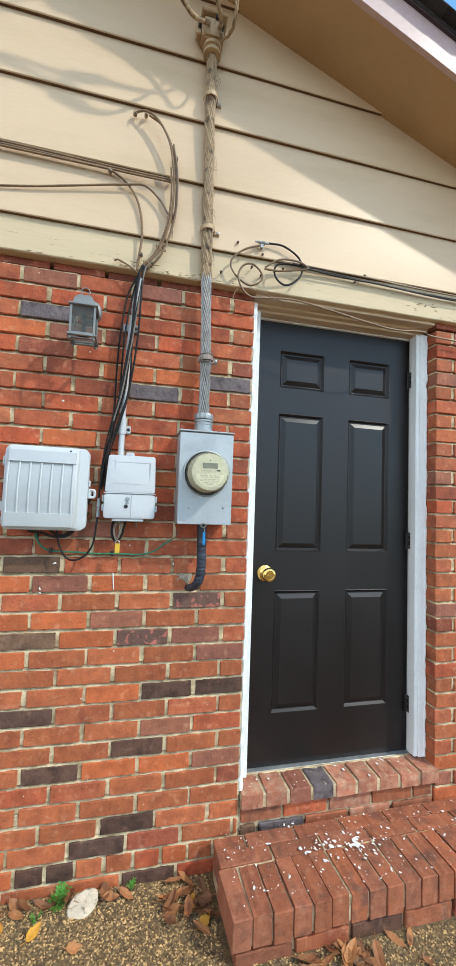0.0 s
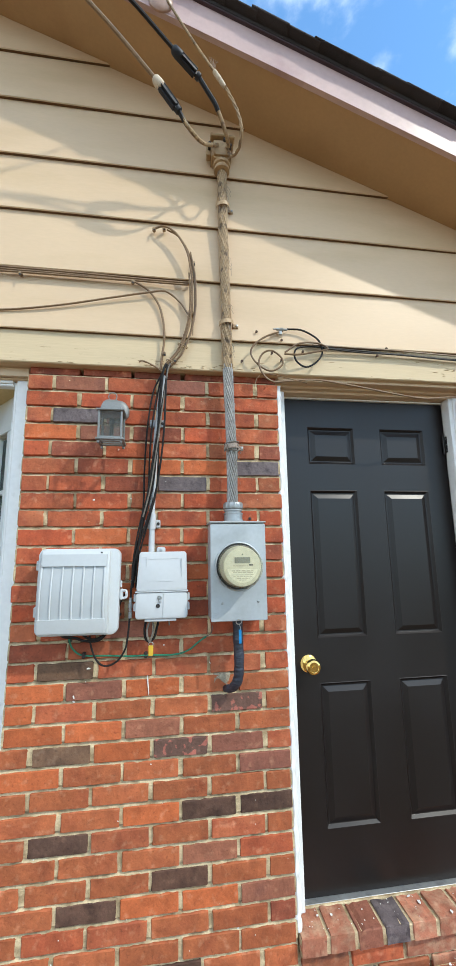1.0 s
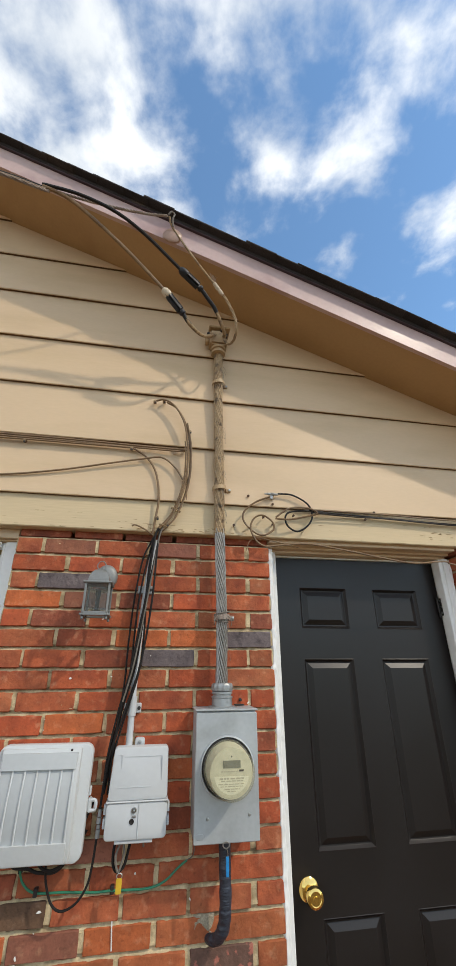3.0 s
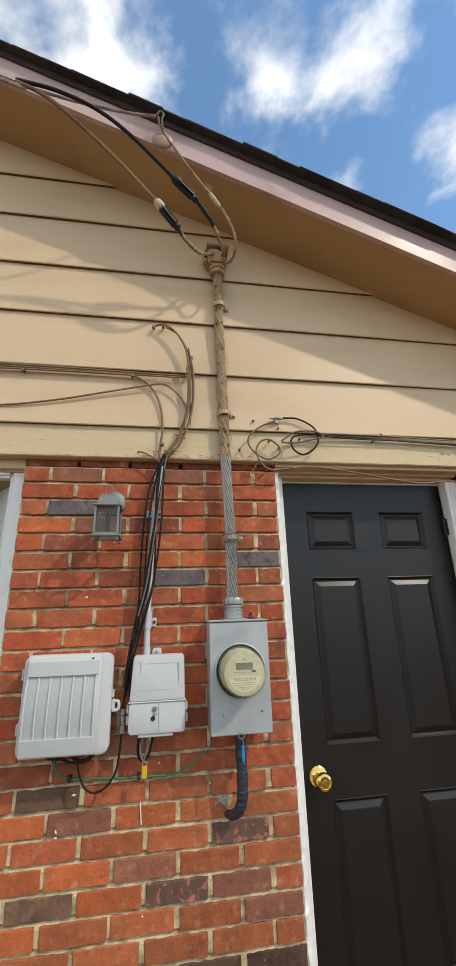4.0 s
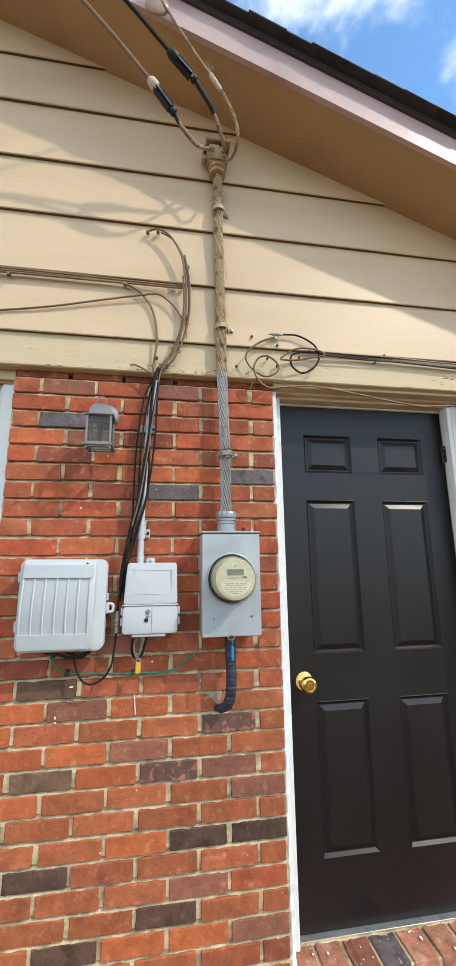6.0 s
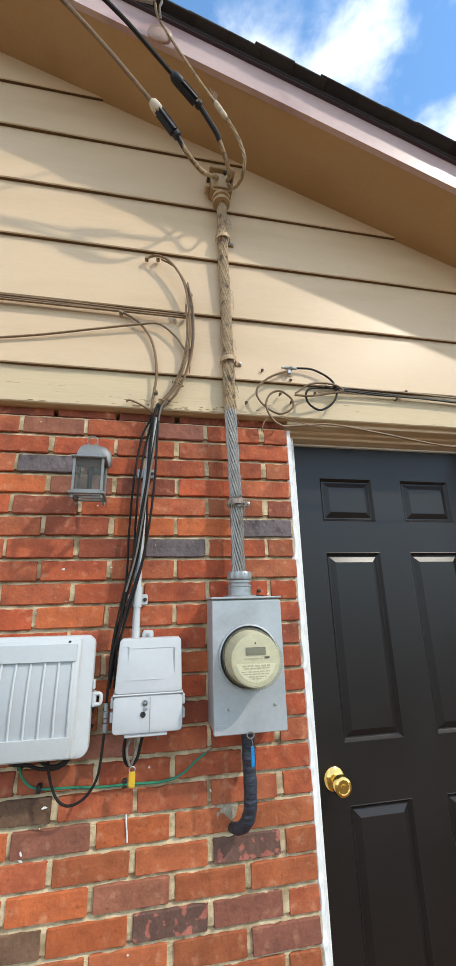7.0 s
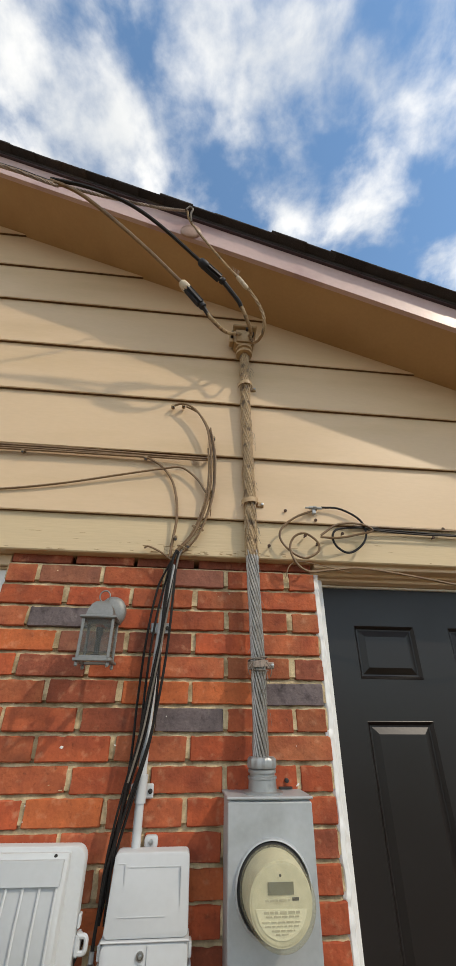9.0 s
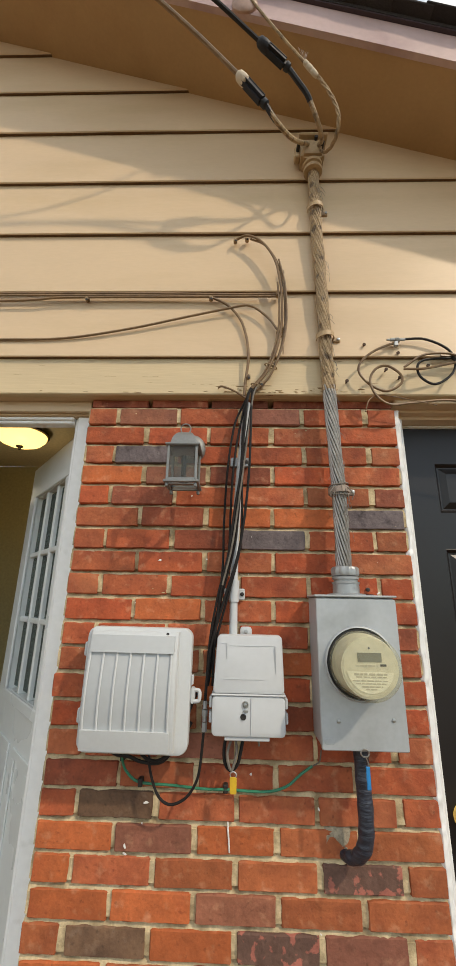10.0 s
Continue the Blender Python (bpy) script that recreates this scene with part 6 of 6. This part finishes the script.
for x, y, a in ((-0.735, -0.13, 0.9), (-0.86, -0.09, 2.4), (-0.205, -0.115, 1.2), (-0.17, -0.19, 0.7)):
    ob = new("dry_leaf", leaves[2])
    ob.matrix_basis = pose(x, y, ground_z(x, y) + 0.010, 14, -12, math.degrees(a))
    ob.material_slots[0].link, ob.material_slots[0].material = "OBJECT", LEAF_YELLOW
    tagged(ob, "yellow fallen leaf lying on the pebbly ground", "leaf", "fallen leaves")


def weed(x, y, n, size, seed):
    w = thing("weed", (x, y, ground_z(x, y)), "small green weed growing at the wall foot", "weed")
    r = random.Random(seed)
    for k in range(n):
        a, el = r.uniform(0, 6.28), r.uniform(0.3, 1.2)
        d = Vector((math.cos(a) * math.cos(el), math.sin(a) * math.cos(el), math.sin(el)))
        o = Vector((x, y, ground_z(x, y)))
        tip = o + d * size * r.uniform(0.5, 1)
        bm = tube(bmesh.new(), [o, o.lerp(tip, 0.5) + Vector((0, 0, 0.004)), tip], 0.0009, 5)
        for j in range(3):
            p, s = o.lerp(tip, 0.5 + 0.25 * j), d.cross(Vector((0, 0, 1))).normalized()
            for sg in (-1, 1):
                e, u = p + (s * sg + d * 0.5) * size * 0.28, Vector((0, 0, size * 0.05))
                mid = p.lerp(e, 0.55)
                f = d * size * 0.09
                q = [bm.verts.new(v) for v in (p, mid + f + u, e, mid - f + u)]
                bm.faces.new(q)
        part("stalk", bm, WEED, w)


weed(-0.675, -0.035, 16, 0.055, 1); weed(-0.735, -0.085, 7, 0.03, 2); weed(-0.42, -0.02, 8, 0.03, 3)
bm = bmesh.new()
bmesh.ops.create_icosphere(bm, subdivisions=3, radius=1.0, matrix=Matrix.Translation((-0.590, -0.065, ground_z(-0.59, -0.065) + 0.012)) @ Matrix.Rotation(0.5, 4, "X") @ Matrix.Rotation(0.6, 4, "Z") @ Matrix.Diagonal((0.060, 0.036, 0.010, 1)))
for v in bm.verts:
    v.co += Vector((noise.noise(v.co * 30), noise.noise(v.co * 31 + Vector((5, 0, 0))), 0.4 * noise.noise(v.co * 33))) * 0.012
tagged(part("flat_stone", bm, PALE_STONE), "pale flat broken stone leaning by the wall", "stone")

# ---- bricks, sill and step ----
def brick_mesh(w, h, d, seed, chip=1.0):
    """A brick seen from -y, centred on its front, its edges worn."""
    rnd = random.Random(seed)
    m = max(2, round(w / 0.016))
    xs = [-w / 2, -w / 2 + 0.0035] + [-w / 2 + w * k / m for k in range(1, m)] + [w / 2 - 0.0035, w / 2]
    zs = [-h / 2, -h / 2 + 0.0035, h * rnd.uniform(-0.1, 0.1), h / 2 - 0.0035, h / 2]
    vs, fs, last = [], [], len(xs) - 1
    for j, z in enumerate(zs):
        for i, x in enumerate(xs):
            ex, ez = i in (0, last), j in (0, 4)
            y = 0.0042 * (ex or ez) + 0.003 * (ex and ez) + rnd.uniform(-0.0009, 0.0009)
            big = 0.0034 * chip if rnd.random() < 0.13 else 0.0
            kx = (rnd.uniform(0, 0.0026) * chip + big + 0.002 * ez) * (1 if i == 0 else -1) if ex else 0
            kz = (rnd.uniform(0, 0.0026) * chip + big + 0.002 * ex) * (1 if j == 0 else -1) if ez else rnd.uniform(-0.0006, 0.0006)
            vs.append((x + kx, y + big * (ex or ez) * 0.8, z + kz))
    n = len(xs)
    for j in range(len(zs) - 1):
        for i in range(n - 1):
            a = j * n + i
            fs.append((a, a + 1, a + n + 1, a + n))
    rim = list(range(n)) + [n * k + n - 1 for k in range(1, len(zs))] + [n * (len(zs) - 1) + i for i in range(n - 2, -1, -1)] + [n * k for k in range(len(zs) - 2, 0, -1)]
    o = len(vs)
    vs += [(vs[i][0], d, vs[i][2]) for i in rim]
    for k in range(len(rim)):
        l = (k + 1) % len(rim)
        fs.append((rim[l], rim[k], o + k, o + l))
    fs.append(tuple(range(o, o + len(rim))))
    me = bpy.data.meshes.new("brick")
    me.from_pydata(vs, [], fs)
    me.polygons.foreach_set("use_smooth", [False] * len(fs))
    me.materials.append(BRICK["r"])
    return me


JOINT = 0.0114
FULL = [brick_mesh(MODULE - JOINT, COURSE - 0.0082, 0.095, s, 0.62) for s in range(16)]
HALF = [brick_mesh(MODULE / 2 - JOINT, COURSE - 0.0082, 0.095, 50 + s, 0.62) for s in range(8)]


def lay(me, code, m, parent):
    ob = new("brick", me)
    ob.parent = parent
    if parent.parent is None:
        ob.matrix_parent_inverse = parent.matrix_basis.inverted()
    ob.matrix_basis = m
    ob.material_slots[0].link = "OBJECT"
    ob.material_slots[0].material = BRICK[code]
    return ob


# courses of the pier from the top, left to right: r red, o orange, d charcoal, g grey, p mauve, m maroon
PIER = ("mmmmm", "rprprr", "rrrrr", "rgrrrr", "opmrr", "rmrrrm", "rmoog", "rrmgrr", "rrrrr", "rrrrrr", "rorrr", "rrrrrm", "rrror", "rrorrr", "rrrmr", "rrprrr",
        "mrrrr", "rbrrrr", "oporr", "orrrxr", "ooprr", "rboxpr", "orrrp", "rrrrrr", "rrodd", "rdrrrr", "rrrpr", "rrrdrr", "rdoop", "rrrrrm", "rrrrr", "rrrdrr", "rrdmrr", "H", "drrdrr", "rrrrrr")
rnd = random.Random(8)


def jit(s):
    return rnd.uniform(-s, s)


ODD = {}


def piece(w):
    """A brick as wide as its place: whole, half, or cut."""
    if abs(w - MODULE) < 0.004:
        return rnd.choice(FULL)
    if abs(w - MODULE / 2) < 0.004:
        return rnd.choice(HALF)
    key = round(w, 3)
    if key not in ODD:
        ODD[key] = brick_mesh(w - JOINT, COURSE - 0.0084, 0.095, 300 + len(ODD))
    return ODD[key]


def course(x0, x1, z, joint, codes, wall, y=0.0):
    """Bricks from x0 to x1, one joint at the given x and the rest a module apart."""
    xs = [x0] + [x for x in (joint + MODULE * k for k in range(-12, 13)) if x0 + 0.025 < x < x1 - 0.025] + [x1]
    for k, (a, b) in enumerate(zip(xs, xs[1:])):
        lay(piece(b - a), codes[k % len(codes)], pose((a + b) / 2 + jit(0.005 if k in (0, len(xs) - 2) else 0.0025), y + jit(0.0022), z + jit(0.0014), jit(0.9), jit(0.45), jit(0.6)), wall)


HALF_ROW = 1
SHIFT = {31: -0.134, 32: -0.030, 34: -0.040}
for row, codes in enumerate(PIER):
    z = TOP - (row - 0.5) * COURSE - 0.001
    if codes == "H":
        for k in range(10):
            lay(rnd.choice(HALF), "toddttrotp"[k], pose(PIER_L + (k + 0.5) * MODULE / 2 + jit(0.002), jit(0.0012), z + jit(0.001), 0, 0, 0), wall_pier)
        continue
    if row > 17:      # duller bricks towards the ground
        codes = "".join(rnd.choice("tttr") if c == "r" else c for c in codes)
    course(PIER_L, 0.0, z, SHIFT.get(row, -MODULE / 2 if row % 2 else 0.0), codes, wall_pier, 0.0 if row else 0.018)
for row in range(36):
    z = TOP - (row - 0.5) * COURSE - 0.001
    course(OPEN_R, OPEN_R + 6 * MODULE, z, OPEN_R + (MODULE / 2 if row % 2 == HALF_ROW else 0.0), "m" if not row else [rnd.choice("tttttrrropm") for _ in range(8)], wall_right)
for z, joint, codes in ((0.1715, 0.19, "srwss"), (0.1020, 0.08, "bgsws"), (0.033, 0.19, "sssss")):
    course(0.002, OPEN_R - 0.002, z, joint, codes, wall_under, 0.003)

# sill of headers laid flat, under the black door
sill = thing("door_sill", (0.45, 0.06, 0.204), "brick door sill of headers spotted with white paint", "door sill", kind="structure")
part("mortar_bed", boxes((0.002, OPEN_R - 0.002, -0.0145, 0.100, 0.206, 0.2598), (0.002, OPEN_R - 0.002, 0.0985, 0.1115, 0.206, 0.2695), bevel=0.003), MORTAR, sill)
SILL_B = [brick_mesh(0.0955, 0.062, 0.125, 90 + s, 1.6) for s in range(4)]
for k in range(9):
    lay(SILL_B[k % 4], "wwpgwwwww"[k], pose(0.049 + k * 0.1055, -0.020 + jit(0.003), 0.2365 + jit(0.0015), 0.6, jit(0.8), jit(1.2)), sill)

# brick step
STEP_Z = 0.128
step = thing("brick_step", (0.48, -0.17, -0.05), "low brick step with rowlock front, spotted with white paint", "step", kind="structure")
part("mortar_bed", boxes((-0.105, 1.085, -0.330, -0.004, 0.034, STEP_Z - 0.0085), (-0.105, 1.085, -0.314, -0.004, -0.08, 0.0335), bevel=0.004), MORTAR, step)
ROWLOCK = [brick_mesh(0.0676, 0.098, 0.186, 120 + s, 1.0) for s in range(5)]
EDGE = [brick_mesh(MODULE - 0.006, 0.098, 0.0630, 140 + s, 1.0) for s in range(4)]
for k in range(17):
    lay(ROWLOCK[k % 5], rnd.choice("ssss"), pose(-0.088 + k * 0.0705 + jit(0.0025), -0.338 + jit(0.004), STEP_Z - 0.049 + jit(0.0025), jit(0.8), jit(1.2), jit(1.5)), step)
for r, y in enumerate((-0.144, -0.0795)):
    for k in range(6):
        x = -0.115 + (k + 0.5 - 0.40 * r) * MODULE
        x0, x1 = max(-0.115, x - MODULE / 2), min(1.09, x + MODULE / 2)
        if x1 - x0 > 0.06:
            me = EDGE[k % 4] if x1 - x0 > MODULE - 0.02 else brick_mesh(x1 - x0 - 0.006, 0.098, 0.0615, 170 + k + 7 * r, 1.8)
            lay(me, rnd.choice("ssss"), pose((x0 + x1) / 2, y + jit(0.002), STEP_Z - 0.049 + jit(0.002), jit(0.8), jit(0.6), jit(0.6)), step)
for k in range(6):
    lay(FULL[k], "srdsms"[k], pose(-0.007 + k * MODULE, -0.330 + jit(0.003), -0.012, 0, jit(0.4), jit(0.6)), step)


step.rotation_euler[2], step.location.y = radians(1.2), -0.176


def spots_of_paint():
    rnd = random.Random(77)
    vs, fs = [], []

    def blot(x, y, z, r, tilt=0.0):
        o, n = len(vs), rnd.choice((7, 8, 9))
        z += 0.000004 * len(fs) / 10
        a0, sx = rnd.uniform(0, 6.28), rnd.uniform(0.5, 2.4)
        for h, k in ((0.0, 1.0), (0.0004, 0.92)):
            for i in range(n):
                a = 2 * math.pi * i / n
                q = r * k * (1 + 0.7 * noise.noise((x * 90 + math.cos(a), y * 90 + math.sin(a), r * 500)))
                px, py = q * sx * math.cos(a), q * math.sin(a)
                vs.append((x + px * math.cos(a0) - py * math.sin(a0), y + px * math.sin(a0) + py * math.cos(a0), z + h))
        fs.append(tuple(o + n + i for i in range(n)))
        fs.extend((o + i, o + (i + 1) % n, o + n + (i + 1) % n, o + n + i) for i in range(n))

    for _ in range(330):
        blot(rnd.uniform(-0.09, 1.0), rnd.uniform(-0.325, -0.01), STEP_Z + 0.0026, 0.0010 + 0.0044 * rnd.random() ** 4)
    for _ in range(64):
        blot(rnd.gauss(0.36, 0.09), rnd.gauss(-0.16, 0.03), STEP_Z + 0.0027, 0.0014 + 0.0075 * rnd.random() ** 2)
    for _ in range(45):
        blot(rnd.uniform(0.02, 0.88), rnd.uniform(-0.012, 0.09), 0.2690, 0.0014 + 0.004 * rnd.random() ** 3)
    first = len(vs)
    for _ in range(34):
        blot(rnd.uniform(-1.03, -0.02), rnd.uniform(0.25, 2.30), 0.0012, 0.0011 + 0.0022 * rnd.random() ** 2)
    vs[first:] = [(x, -z, y) for x, y, z in vs[first:]]
    me = bpy.data.meshes.new("paint_spots")
    me.from_pydata(vs, [], fs)
    me.materials.append(SPLATTER)
    tagged(new("paint_spots", me), "splashes of white paint dried on the bricks", "paint spots", kind="stuff")


spots_of_paint()

# ---- shingles along the rake ----
def shingle_course(x, seed):
    """The end of one shingle course at the rake: a thin slab lying on the slope."""
    r = random.Random(seed)
    w = 0.142
    th, over = r.uniform(0.006, 0.010), r.uniform(-0.005, 0.005)
    bm = bmesh.new()
    sl = math.atan(RAKE_S)
    box(bm, 0.0, w + 0.03, -0.375 + over, 0.5, 0.0, th, bevel=0.002)
    bmesh.ops.transform(bm, matrix=Matrix.Translation((x, 0, rake(x) + 0.174)) @ Matrix.Rotation(-sl + radians(1.3), 4, "Y"), verts=bm.verts)
    return part("shingle", bm, SHINGLE, roof, smooth=False)


for k in range(47):
    shingle_course(RIDGE + 0.02 + k * 0.1317, k)
